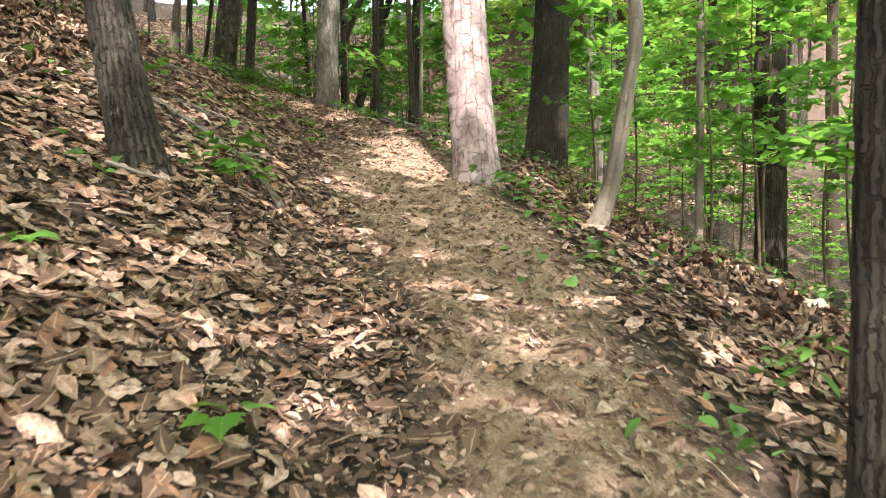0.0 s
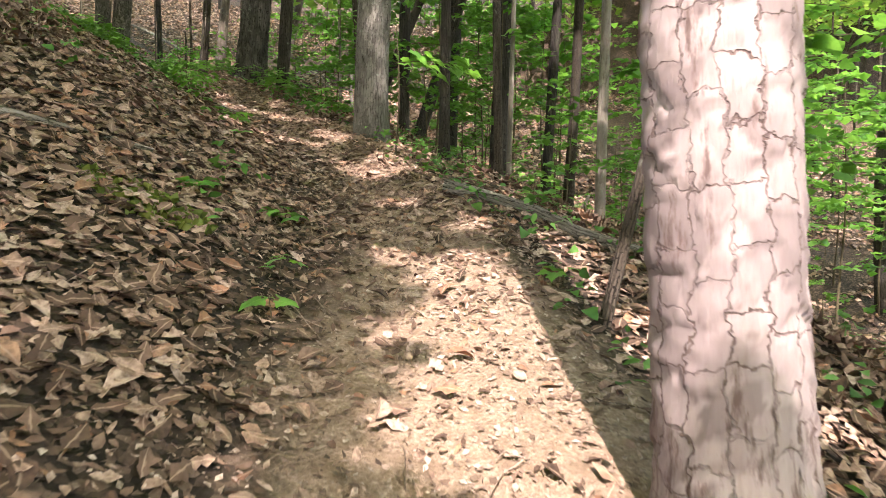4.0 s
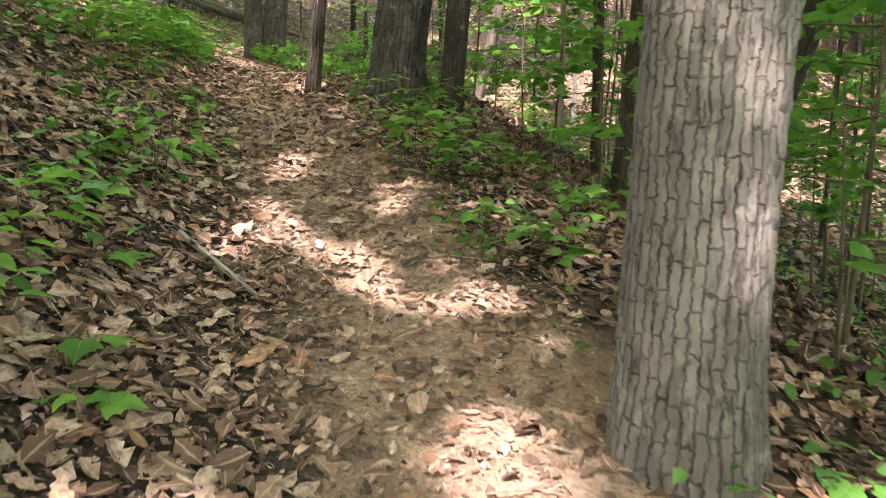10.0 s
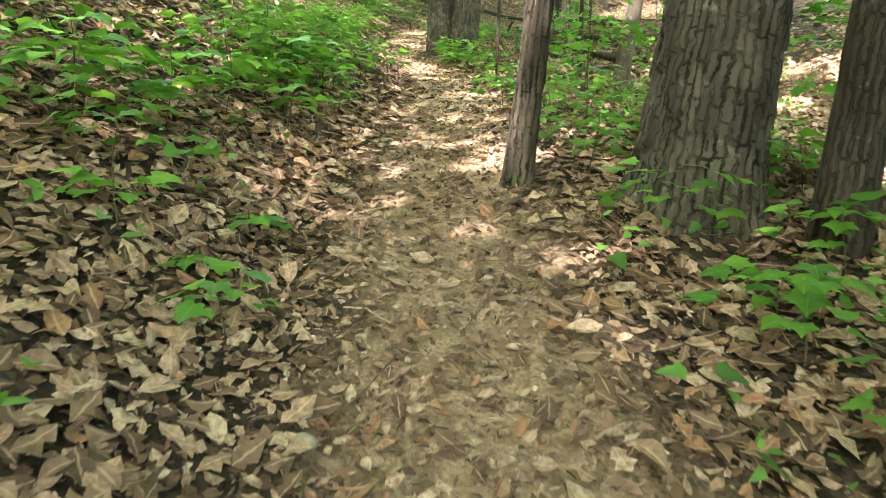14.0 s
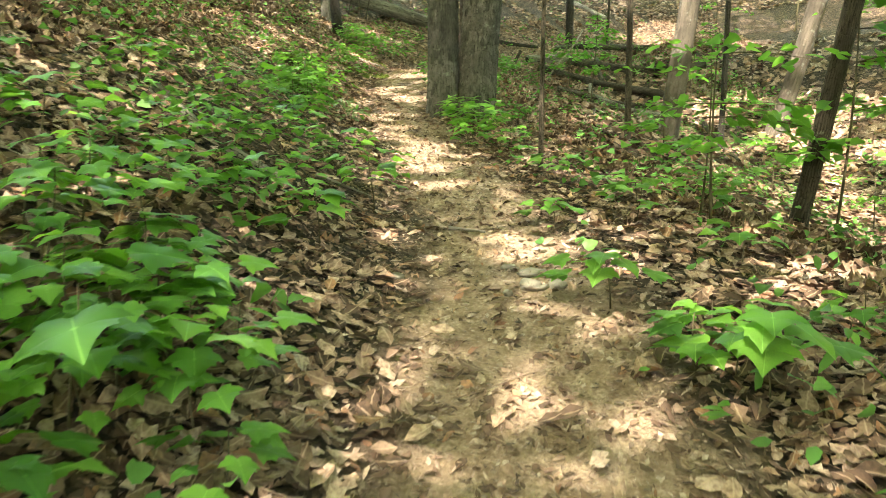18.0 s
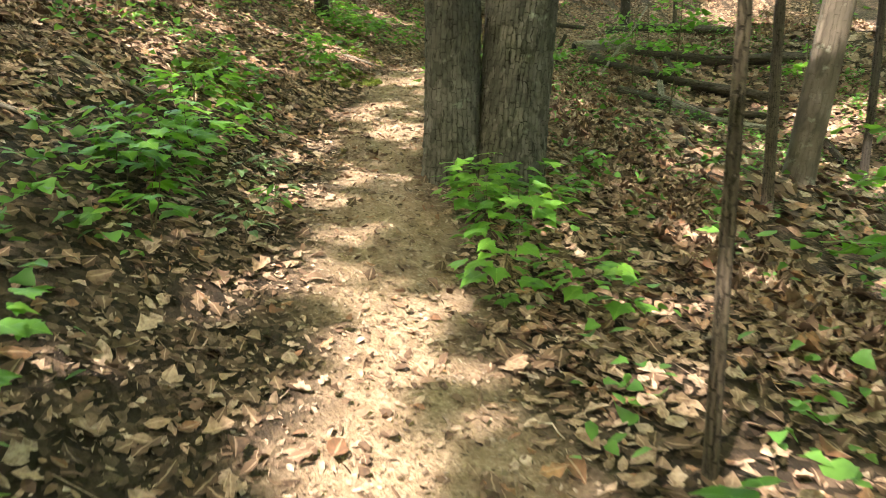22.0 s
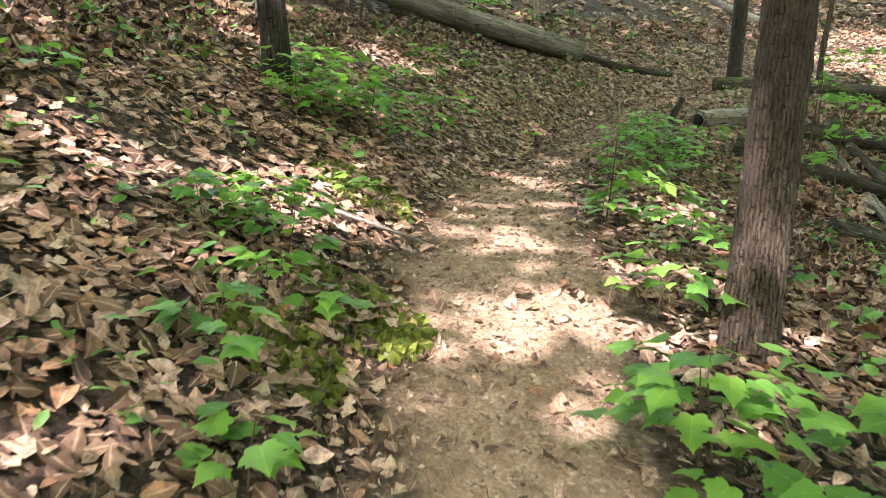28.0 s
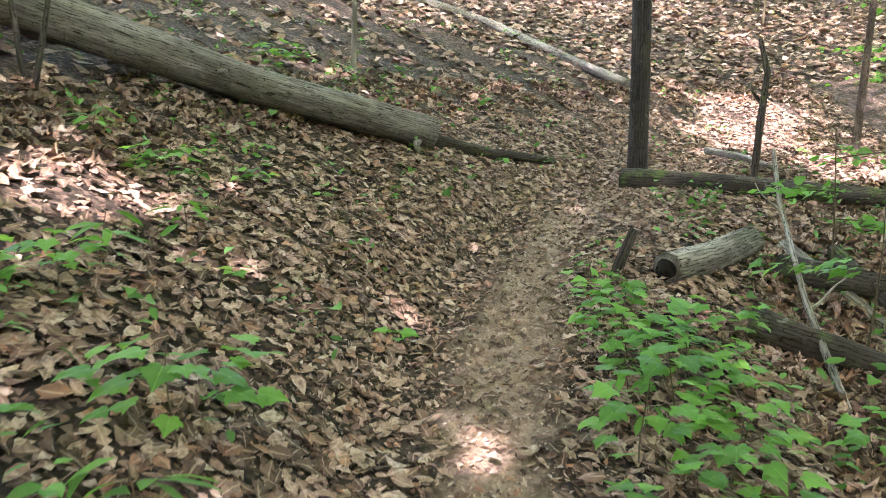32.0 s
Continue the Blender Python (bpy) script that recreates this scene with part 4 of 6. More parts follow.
tree(-20.6, 32.4, 0.13, (-0.03, -0.03), GREY_OAK, "grey tree on the upper bank", RIDGED, 0.01, 0.4, 14, 28, 50, 0.03, (5.5, 3.0, 2600))
tree(-10.75, 31.7, 0.19, (0.125, 0.03), GREY_SMOOTH, "grey leaning tree in the hollow", RIDGED, 0.008, 0.4, 14, 36, 60, 0.05)
tree(-9.6, 35.6, 0.2, (0.24, 0.02), GREY_SMOOTH, "leaning grey tree across the hollow", RIDGED, 0.008, 0.4, 12, 28, 50, 0.05)
tree(-7.3, 24.9, 0.078, (0.16, 0.0), BROWN, "leaning brown tree below the trail", RIDGED, 0.006, 0.3, 12, 28, 60, 0.04, (4.5, 2.5, 2000))
tree(1.55, 15.0, 0.075, (0.018, -0.005), PALE, "smooth pale tree with dark spiral marks", None, 0, 0.3, 14, 28, 60, 0.02, (4.5, 2.5, 2000))
tree(0.10, 18.0, 0.15, (0.04, 0.0), DARK_OAK, "dark tree with climbing leaves", RIDGED, 0.01, 0.3, 15, 28, 50, 0.02)
tree(-0.64, 14.3, 0.075, (-0.006, 0.0), DARK_OAK, "slim dark tree on the slope", RIDGED, 0.006, 0.3, 13, 28, 60, 0.02, (4, 2.2, 1500))
tree(0.10, 14.4, 0.057, (-0.017, 0.003), BROWN, "slim brown tree on the slope", RIDGED, 0.005, 0.3, 12, 28, 60, 0.02, (3.5, 2.2, 1300))
tree(-1.55, 17.2, 0.10, (0.01, 0.0), DARK_OAK, "dark tree behind the grey oak", RIDGED, 0.006, 0.3, 14, 24, 50, 0.02, (4, 2.2, 1500))
tree(-1.5, 18.5, 0.115, (0.30, 0.02), DARK_OAK, "dark leaning tree behind the grey oak", RIDGED, 0.006, 0.3, 12, 24, 50, 0.02, (4, 2.2, 1500))
tree(1.06, 18.9, 0.10, (0.06, -0.01), DARK_OAK, "dark tree on the falling slope", RIDGED, 0.006, 0.3, 14, 22, 40, 0.03, (4.2, 2.4, 1700))
tree(1.6, 19.6, 0.115, (0.02, 0.0), BROWN, "brown tree on the falling slope", RIDGED, 0.006, 0.3, 14, 22, 40, 0.04, (4.2, 2.4, 1700))
tree(2.5, 13.4, 0.04, (0.006, -0.003), BROWN, "thin sapling trunk below the trail", None, 0, 0.2, 8, 12, 30, 0.02, (2.0, 1.5, 500), stubs=2)
tree(4.2, 20.4, 0.063, (0.05, 0.0), BROWN, "thin brown tree below the trail", None, 0, 0.2, 11, 12, 30, 0.04, (3, 2, 900))
tree(0.26, 15.6, 0.044, (0.0, 0.0), PALE, "thin pale sapling trunk", None, 0, 0.2, 9, 12, 30, 0.03, (2.2, 1.5, 600), stubs=2)
tree(-2.68, 18.9, 0.058, (-0.03, -0.01), BROWN, "thin crooked brown tree", RIDGED, 0.004, 0.3, 12, 20, 50, 0.06, (3.4, 2, 1200))
tree(-1.05, 21.8, 0.21, (0.02, 0.0), DARK_OAK, "dark oak in the hollow", RIDGED, 0.012, 0.4, 16, 28, 50, 0.03)
tree(-3.13, 19.3, 0.033, (-0.03, -0.01), PALE, "thin pale sapling trunk", None, 0, 0.2, 7, 10, 30, 0.03, (1.6, 1.2, 300), stubs=2)
tree(-10.4, 28.8, 0.05, (-0.02, -0.01), BROWN, "thin tree in the hollow", None, 0, 0.2, 9, 12, 30, 0.03, (2.5, 1.6, 600), stubs=2)
tree(-10.3, 33.8, 0.064, (0.0, 0.0), DARK_OAK, "thin dark tree in the hollow", None, 0, 0.2, 10, 12, 30, 0.03, (3, 2, 900))
tree(-14.07, 43.4, 0.06, (0.02, 0.0), BROWN, "thin brown tree beyond the logs", None, 0, 0.2, 10, 12, 30, 0.03, (3, 2, 900))
tree(4.03, 9.6, 0.06, (0.03, 0.01), PALE, "thin pale sapling trunk below the trail", None, 0, 0.2, 9, 12, 30, 0.04, (2.4, 1.6, 700), stubs=2)
tree(3.3, 17.6, 0.05, (0.03, 0.0), BROWN, "thin brown tree below the trail", None, 0, 0.2, 9, 12, 30, 0.03, (2.4, 1.6, 700), stubs=2)
# a pale stem, given the darker brown bark to look shaded
tree(0.59, 8.55, 0.032, (0.19, -0.09), BROWN, "slender pale sapling leaning out from the trail edge", None, 0, 0.25, 7.5, 20, 60, 0.03, (1.8, 1.2, 350), stubs=3)
tree(-9.38, 24.05, 0.024, (-0.02, -0.01), BROWN, "thin sapling trunk beside the trail", None, 0, 0.2, 7, 12, 40, 0.03, (1.8, 1.2, 300), stubs=2)
tree(-12.62, 27.35, 0.036, (0.03, 0.02), PALE, "thin pale sapling trunk beside the trail", None, 0, 0.2, 7, 14, 40, 0.03, (1.8, 1.2, 300), stubs=2)
tree(-21.5, 40.6, 0.04, (0.0, 0.0), PALE, "thin pale sapling trunk on the far bank", None, 0, 0.2, 6, 10, 30, 0.01, (1.5, 1.2, 250), stubs=1)


def curved_tree():
    """The smooth tree that sweeps up from the trail edge and forks."""
    x, y = 1.62, 6.0
    z = height(x, y)
    thing = empty("tree", x, y, z, "smooth pale curved tree forking above the trail edge", "tree", "trees of the wood")
    q = np.linspace(0, 1, 60)
    line = np.stack([0.35 * np.sin(np.maximum(2.6 * q - 0.25, -0.1) * 0.92) + 0.03 * np.sin(9 * q), -0.10 * q, -0.25 + 2.4 * q], 1)
    part("trunk", tube(line, 0.085 - 0.03 * q + 0.008 * np.sin(17 * q) * q, 32, PALE, None, 0, 0.5, 3, 1.0, gnarl=0.13), thing)
    end = line[-1]
    for dx, dy, r in ((-0.28, 0.05, 0.048), (0.07, 0.04, 0.052)):
        h = np.linspace(0, 1, 24)
        arm = end + np.stack([dx * h * 2.2 - 0.15 * dx * np.sin(6 * h), dy * h * 5, 5.5 * h - 0.1], 1)
        part("limb", tube(arm, r * (1 - 0.6 * h), 16, PALE, name="limb"), thing)
    crown(thing, (x, y, z), np.array([x, y, z]) + end + (0, 0, 6.0), 3.0, 2.0, 1100, 0.44)


curved_tree()


def twin_tree():
    """The great two-stemmed oak that narrows the trail."""
    x, y = -12.0, 26.6
    z = height(x, y)
    thing = empty("tree", x, y, z, "massive two-stemmed oak with grey blocky bark pressing on the trail", "tree", "trees of the wood")
    for dx, dy, r, lean, seed, lob in ((-0.22, -0.21, 0.22, (-0.015, -0.015), 0.4, 3), (0.10, 0.09, 0.265, (0.055, 0.055), 2.1, 4)):
        line = stem_line((dx, dy, 0), lean, 17, 320, 0.01, seed)
        hgt = np.clip(line[:, 2] / 17, 0, 1)
        part("trunk", tube(line, r * (1 - 0.55 * hgt), 210, BLOCK_OAK, (0.05, 0.11), 0.018, 0.35, lob, seed), thing)
        crown(thing, (x, y, z), np.array([x, y, z]) + line[-1] - (0, 0, 1.5), 5.5, 3.0, 2600, 0.44)


twin_tree()


def forked_tree():
    x, y = -2.33, 18.1
    z = height(x, y)
    thing = empty("tree", x, y, z, "brown tree forking low into two leaning stems", "tree", "trees of the wood")
    for lean, r, seed in (((0.05, 0.0), 0.11, 0.3), ((0.42, 0.05), 0.085, 1.4)):
        line = stem_line((0, 0, 0), lean, 11, 60, 0.04, seed)
        part("trunk", tube(line, r * (1 - 0.6 * np.clip(line[:, 2] / 11, 0, 1)), 28, BROWN, RIDGED, 0.006, 0.5, 3, seed), thing)
        crown(thing, (x, y, z), np.array([x, y, z]) + line[-1], 3.5, 2.0, 1200, 0.44)


forked_tree()


def snag():
    """The dead, barkless stub beside the trail."""
    x, y = -5.82, 18.75
    z = height(x, y)
    thing = empty("dead_tree", x, y, z, "dead grey snag with a torn pale scar beside the trail", "dead tree")
    line = stem_line((0, 0, 0), (0.05, 0.04), 3.4, 150, 0.012, 1.0)
    hgt = np.clip(line[:, 2] / 3.4, 0, 1)
    part("trunk", tube(line, 0.074 * (1 - 0.1 * hgt), 64, ROTTEN, (0.03, 0.3), 0.012, 0.7, 3, 0.7), thing)
    scar = [(0.052, -0.036, 0.75), (0.068, -0.024, 1.05), (0.080, -0.012, 1.3), (0.090, -0.002, 1.5)]
    part("scar", tube(scar, [0.010, 0.018, 0.015, 0.006], 10, PALE, name="scar"), thing, "strip of bare pale wood")


snag()


# ---- the wood around ----
def wood():
    """Trees further off, standing clear of the trail."""
    rng = np.random.default_rng(21)
    kept = []
    tries = 0
    while len(kept) < 225 and tries < 12000:
        tries += 1
        x, y = rng.uniform(-48, 34), rng.uniform(-26, 78) if len(kept) < 160 else rng.uniform(44, 80)
        s, d, _ = (float(v[0]) for v in along(np.array([x]), np.array([y])))
        # added mostly out of view behind the start and up the bank for shade
        if -7.5 < d < 9.5 and 1 < s < 70 and not (s < 40 and d > 5.5) and not (s < 9):
            continue
        if s > 33 and -9 < d < 0:
            continue
        if 40 < s and d > 0 and y > 28 and d < 16:
            continue
        if any((x - a) ** 2 + (y - b) ** 2 < (2.1 if d < 0 else 3.6) ** 2 for a, b in kept):
            continue
        kept.append((x, y))
    barks = [DARK_OAK, BROWN, GREY_OAK, DARK_OAK, PALE]
    for k, (x, y) in enumerate(kept):
        d_here = float(along(np.array([x]), np.array([y]))[1][0])
        near = -14 < y < 50 and -30 < x < 14
        thin = rng.random() < 0.45
        r = rng.uniform(0.05, 0.09) if thin else rng.uniform(0.11, 0.24)
        lean = rng.normal(0.01, 0.035, 2)
        tree(x, y, r, tuple(lean), barks[k % 5], "thin tree of the surrounding wood" if thin else "tall tree of the surrounding wood", None if thin else RIDGED, 0.01, 0.4,
             rng.uniform(9, 12) if thin else rng.uniform(14, 18), 10 if thin else 14, 16, rng.uniform(0.02, 0.10),
             (3.8, 2.4, 800) if thin else (6.2, 3.4, 1300 if d_here < 0 else 2500 if near else 1500), stubs=2 if thin else 3)


wood()
build_crowns()


# ---- saplings with tiers of maple leaves ----
SIMPLE_OUTLINE = [(0, 0), (0.52, 0.22), (0.33, 0.62), (0, 1.0), (-0.33, 0.62), (-0.52, 0.22)]
SIMPLE = [fan(SIMPLE_OUTLINE, 0.35, 0.22, (0, 0.4)), fan(SIMPLE_OUTLINE, -0.25, 0.32, (0, 0.4))]
MAPLE = [fan(MAPLE_OUTLINE, 0.35, 0.22, (0, 0.35)), fan(MAPLE_OUTLINE, -0.25, 0.32, (0, 0.35)), fan(MAPLE_OUTLINE, 0.1, 0.1, (0, 0.35))]


def spray(base, end, leaves, size, rng):
    """Places and headings of leaves along a drooping branch."""
    q = rng.uniform(0.25, 1.05, leaves)
    p = base + (end - base) * q[:, None] + np.stack([rng.normal(0, 0.16, leaves) * q, rng.normal(0, 0.16, leaves) * q, -0.10 * q ** 2 + rng.normal(0, 0.025, leaves)], 1)
    return p


def joined(meshes):
    """One mesh of many."""
    bm = bmesh.new()
    for me in meshes:
        bm.from_mesh(me)
    out = bpy.data.meshes.new("twigwork")
    bm.to_mesh(out)
    bm.free()
    out.materials.append(STEM)
    return out


def sapling_parts(tall, tiers, reach, per_tier, size, seed):
    rng = np.random.default_rng(seed)
    z = np.linspace(-0.08, tall, 18)
    line = np.stack([0.05 * np.sin(z * 1.3 + seed), 0.05 * np.cos(z * 1.1 + seed) - 0.05 * math.cos(seed), z], 1)
    stem = tube(line, np.linspace(0.006 + tall * 0.004, 0.004, 18), 8, STEM, name="stem")
    twigs, places = [], []
    for k in range(tiers):
        i = int(17 * (0.35 + 0.65 * (k + rng.uniform(0, 0.8)) / tiers)) if tall > 1 else int(17 * (0.5 + 0.5 * (k + 0.9) / tiers))
        base = line[min(i, 17)]
        turn = rng.uniform(0, 2 * np.pi)
        end = base + np.array([math.cos(turn), math.sin(turn), rng.uniform(-0.05, 0.3)]) * reach * rng.uniform(0.6, 1.1)
        q = np.linspace(0, 1, 5)[:, None]
        twigs.append(tube(base + (end - base) * q + np.array([0, 0, -0.1]) * q ** 2, np.linspace(0.006, 0.002, 5), 4, STEM, name="twig"))
        places.append(spray(base, end, per_tier, size, rng))
    p = np.concatenate(places)
    m = len(p)
    rot = frames_for(rng.normal(0, 0.28, (m, 3)) + (0, 0, 1), rng.uniform(0, 2 * np.pi, m))
    v, t = scatter(MAPLE if tall < 2.5 else SIMPLE, p, rot, rng.uniform(0.7, 1.25, m) * size)
    return stem, twigs, mesh_of("foliage", v, t, SHRUB, False), joined(twigs)


SAPLINGS = [sapling_parts(*a) for a in ((3.2, 10, 1.1, 26, 0.11, 1), (2.2, 8, 0.9, 22, 0.11, 2), (4.4, 14, 1.4, 26, 0.12, 3), (1.4, 6, 0.7, 16, 0.10, 4), (5.6, 14, 1.6, 24, 0.13, 5), (6.5, 12, 2.0, 22, 0.24, 6))]


def sapling(kind, x, y, turn, far=False, label="young maple sapling with tiers of bright green leaves"):
    stem, twigs, foliage, branches = SAPLINGS[kind]
    far = far and abs(float(along(np.array([x]), np.array([y]))[1][0])) > 5.5
    thing = empty("sapling", x, y, height(x, y), label, "sapling", "saplings of the understory")
    thing.rotation_euler = (0, 0, turn)
    part("stem", stem, thing)
    for t in ([branches] if far else twigs):
        tagged(part("twigwork" if far else "twig", t, thing), kind="stuff" if far else "")
    part("foliage", foliage, thing, "broad lobed green leaves")


for kind, x, y, turn in ((0, 3.3, 7.6, 0), (2, 4.6, 9.0, 1), (4, 6.4, 9.9, 2), (0, 5.3, 12.6, 3), (4, 3.6, 13.6, 4), (2, 7.6, 14.0, 5), (0, 2.9, 15.2, 0.7), (2, -0.2, 19.6, 2.2),
                         (0, -0.9, 16.0, 1.2), (3, -1.0, 15.6, 2), (1, 1.1, 14.9, 3.3), (3, -3.4, 18.9, 1), (1, -2.9, 18.0, 2.6), (0, -3.7, 20.6, 4), (3, -1.9, 17.9, 1.1), (1, -0.6, 19.9, 5), (3, -9.0, 26.5, 0.6),
                         (1, -7.0, 25.0, 2), (3, -8.4, 29.3, 3), (0, -6.3, 27.0, 1), (1, -11.8, 36.5, 2), (3, -15.3, 37.6, 2.4), (3, -14.7, 35.6, 0.3), (1, -13.0, 33.2, 3), (0, -13.4, 44.0, 1)):
    sapling(kind, x, y, turn)
for kind, x, y, turn in ((3, -7.6, 23.4, 0.8), (3, -2.3, 17.0, 0.9), (1, -1.6, 17.4, 4.0)):
    sapling(kind, x, y, turn)


def understory():
    rng = np.random.default_rng(5)
    done = 0
    while done < 140:
        s, d = rng.uniform(8, 34), -abs(rng.normal(0, 11)) - 3.4
        x, y, _, _ = along_points(1, s, s + 0.01, d, d + 0.01)
        if rng.random() < 0.35:
            x, y = np.array([rng.uniform(0, 22)]), np.array([rng.uniform(8, 48)])
        if abs(float(along(x, y)[1][0])) < 3.2:
            continue
        sapling(int(rng.choice([0, 1, 2, 5, 5, 5])), float(x[0]), float(y[0]), rng.uniform(0, 6.28), True)
        done += 1
    for _ in range(34):
        sapling(5, rng.uniform(-16, 4), rng.uniform(45, 62), rng.uniform(0, 6.28), True)
    for _ in range(22):
        sapling(int(rng.choice([1, 3])), rng.uniform(-12, -5.5), rng.uniform(2, 12), rng.uniform(0, 6.28), True)
    for _ in range(40):
        s, d = rng.uniform(14, 38), rng.uniform(11, 26)
        x, y, _, _ = along_points(1, s, s + 0.01, d, d + 0.01)
        sapling(int(rng.choice([5, 5, 2, 0])), float(x[0]), float(y[0]), rng.uniform(0, 6.28), True)
    for _ in range(46):
        x, y = rng.uniform(-40, -12), rng.uniform(8, 34)
        if float(along(np.array([x]), np.array([y]))[1][0]) > 15:
            sapling(5, x, y, rng.uniform(0, 6.28), True)
    for _ in range(66):
        s, d = rng.uniform(19, 37), rng.uniform(3.4, 13)
        x, y, _, _ = along_points(1, s, s + 0.01, d, d + 0.01)
        sapling(int(rng.choice([0, 1, 3, 3])), float(x[0]), float(y[0]), rng.uniform(0, 6.28), True)
    for _ in range(12):
        s, d = rng.uniform(24, 40), rng.uniform(-13, -7)
        x, y, _, _ = along_points(1, s, s + 0.01, d, d + 0.01)
        sapling(int(rng.choice([1, 3, 3])), float(x[0]), float(y[0]), rng.uniform(0, 6.28), True)


understory()

LOBED_HALF = [(0.12, -0.08), (0.27, -0.06), (0.37, 0.03), (0.36, 0.12), (0.50, 0.20), (0.60, 0.35), (0.46, 0.38), (0.41, 0.46), (0.43, 0.60), (0.31, 0.61), (0.25, 0.70), (0.17, 0.80), (0.09, 0.91)]
OVATE_HALF = [(0.10, 0.02), (0.20, 0.12), (0.28, 0.28), (0.30, 0.45), (0.25, 0.62), (0.17, 0.78), (0.08, 0.91)]


def soft_leaf(half, fold, curl, droop, wave, tip=1.06):
    """A leaf with rounded surface: a centre, an inner ring and the rim, creased along the midrib."""
    rim = np.array([(0, 0.02)] + half + [(0, tip)] + [(-x, y) for x, y in half[::-1]], float)
    centre = np.array([0.0, 0.36])
    pts = np.concatenate([centre[None], centre + 0.55 * (rim - centre), rim])
    x, y = pts[:, 0], pts[:, 1]
    z = fold * np.abs(x) + curl * x * x - droop * (y - 0.1) ** 2 + wave * np.sin(7 * y + 2) * np.abs(x)
    n = len(rim)
    tris = []
    for i in range(n):
        j = (i + 1) % n
        tris += [(0, 1 + i, 1 + j), (1 + i, 1 + n + i, 1 + n + j), (1 + i, 1 + n + j, 1 + j)]
    return np.c_[pts, z], np.array(tris)


LOBED = [soft_leaf(LOBED_HALF, 0.22, -0.5, 0.20, 0.10), soft_leaf(LOBED_HALF, 0.12, -0.2, 0.34, -0.12)]
OVATE = [soft_leaf(OVATE_HALF, 0.35, -0.4, 0.25, 0.08), soft_leaf(OVATE_HALF, 0.25, 0.2, 0.18, -0.08)]

# ---- seedlings, each leaf a piece of its own ----
def leaf_mesh(shape, mat):
    return mesh_of("leaf", *shape, mat, True, ("rib", np.abs(shape[0][:, 0]) < 1e-6))


LEAF = {"maple": leaf_mesh(LOBED[0], SEEDLING), "maple_yellow": leaf_mesh(LOBED[1], YELLOW),
        "oval": leaf_mesh(OVATE[0], SEEDLING), "oval_yellow": leaf_mesh(OVATE[1], YELLOW),
        "grey": leaf_mesh(OVATE[0], GREYGREEN), "five": mesh_of("leaf", *fan(SLIM_OUTLINE, 0.6, 0.25), SEEDLING, False)}
KINDS = {  # leaf, leaves, height, reach, leaf size, label
    "s": ("maple", 5, 0.11, 0.09, 0.095, "small maple seedling with a few green leaves in the litter"),
    "m": ("maple", 13, 0.24, 0.24, 0.108, "knee-low maple seedling with spread green leaves"),
    "l": ("maple", 28, 0.38, 0.42, 0.102, "leafy green maple seedling with many broad leaves"),
    "y": ("oval_yellow", 20, 0.42, 0.34, 0.095, "yellow-green young shrub catching the sun"),
    "h": ("grey", 14, 0.16, 0.17, 0.07, "low herb with grey-green leaves at the trail edge"),
    "b": ("maple", 11, 0.36, 0.30, 0.152, "maple seedling with large bright green leaves at the trail edge"),
    "p": ("five", 10, 0.25, 0.10, 0.15, "young plant with fingered green leaves")}


def seedling_model(key, seed):
    leaf, count, tall, reach, size, label = KINDS[key]
    rng = np.random.default_rng(seed)
    thing = empty("seedling", 0, 0, 0, label, "seedling", "seedlings along the trail")
    z = np.linspace(-0.03, tall, 8)
    line = np.stack([0.02 * np.sin(9 * z + seed), 0.02 * np.cos(7 * z + seed), z], 1)
    part("stem", tube(line, np.linspace(0.0045, 0.002, 8), 6, STEM, name="stem"), thing)
    for k in range(count):
        a = k * 2.4 + rng.uniform(-0.4, 0.4)
        h = tall * rng.uniform(0.45, 1.02)
        r = reach * rng.uniform(0.35, 1.0)
        base = np.array([math.cos(a) * r * 0.75, math.sin(a) * r * 0.75, h])
        mesh = LEAF["maple_yellow" if leaf == "maple" and rng.random() < 0.12 else leaf]
        ob = part("leaf", mesh, thing)
        k = size * rng.uniform(0.75, 1.3)
        ob.matrix_basis = Matrix.Translation(base) @ Euler((rng.uniform(-0.35, 0.15), rng.uniform(-0.3, 0.3), a - math.pi / 2)).to_matrix().to_4x4() @ Matrix.Scale(k, 4)
    return thing


MODELS = {k: [seedling_model(k, 11 + 3 * i) for i in range(2)] for k in KINDS}
USED = set()


def plant(spots):
    rng = np.random.default_rng(len(spots) * 7 + 1)
    for x, y, key in spots:
        key = "p" if key == "m" and rng.random() < 0.3 else key
        pick = MODELS[key][int(rng.integers(0, 2))]
        m = Matrix.Translation((x, y, height(x, y))) @ Matrix.Rotation(rng.uniform(0, 6.28), 4, 'Z') @ Matrix.Scale(rng.uniform(0.8, 1.15), 4)
        if pick.name not in USED:
            USED.add(pick.name)
            pick.matrix_basis = m
        else:
            ob = copy_thing(pick, Matrix())
            ob.matrix_basis = m


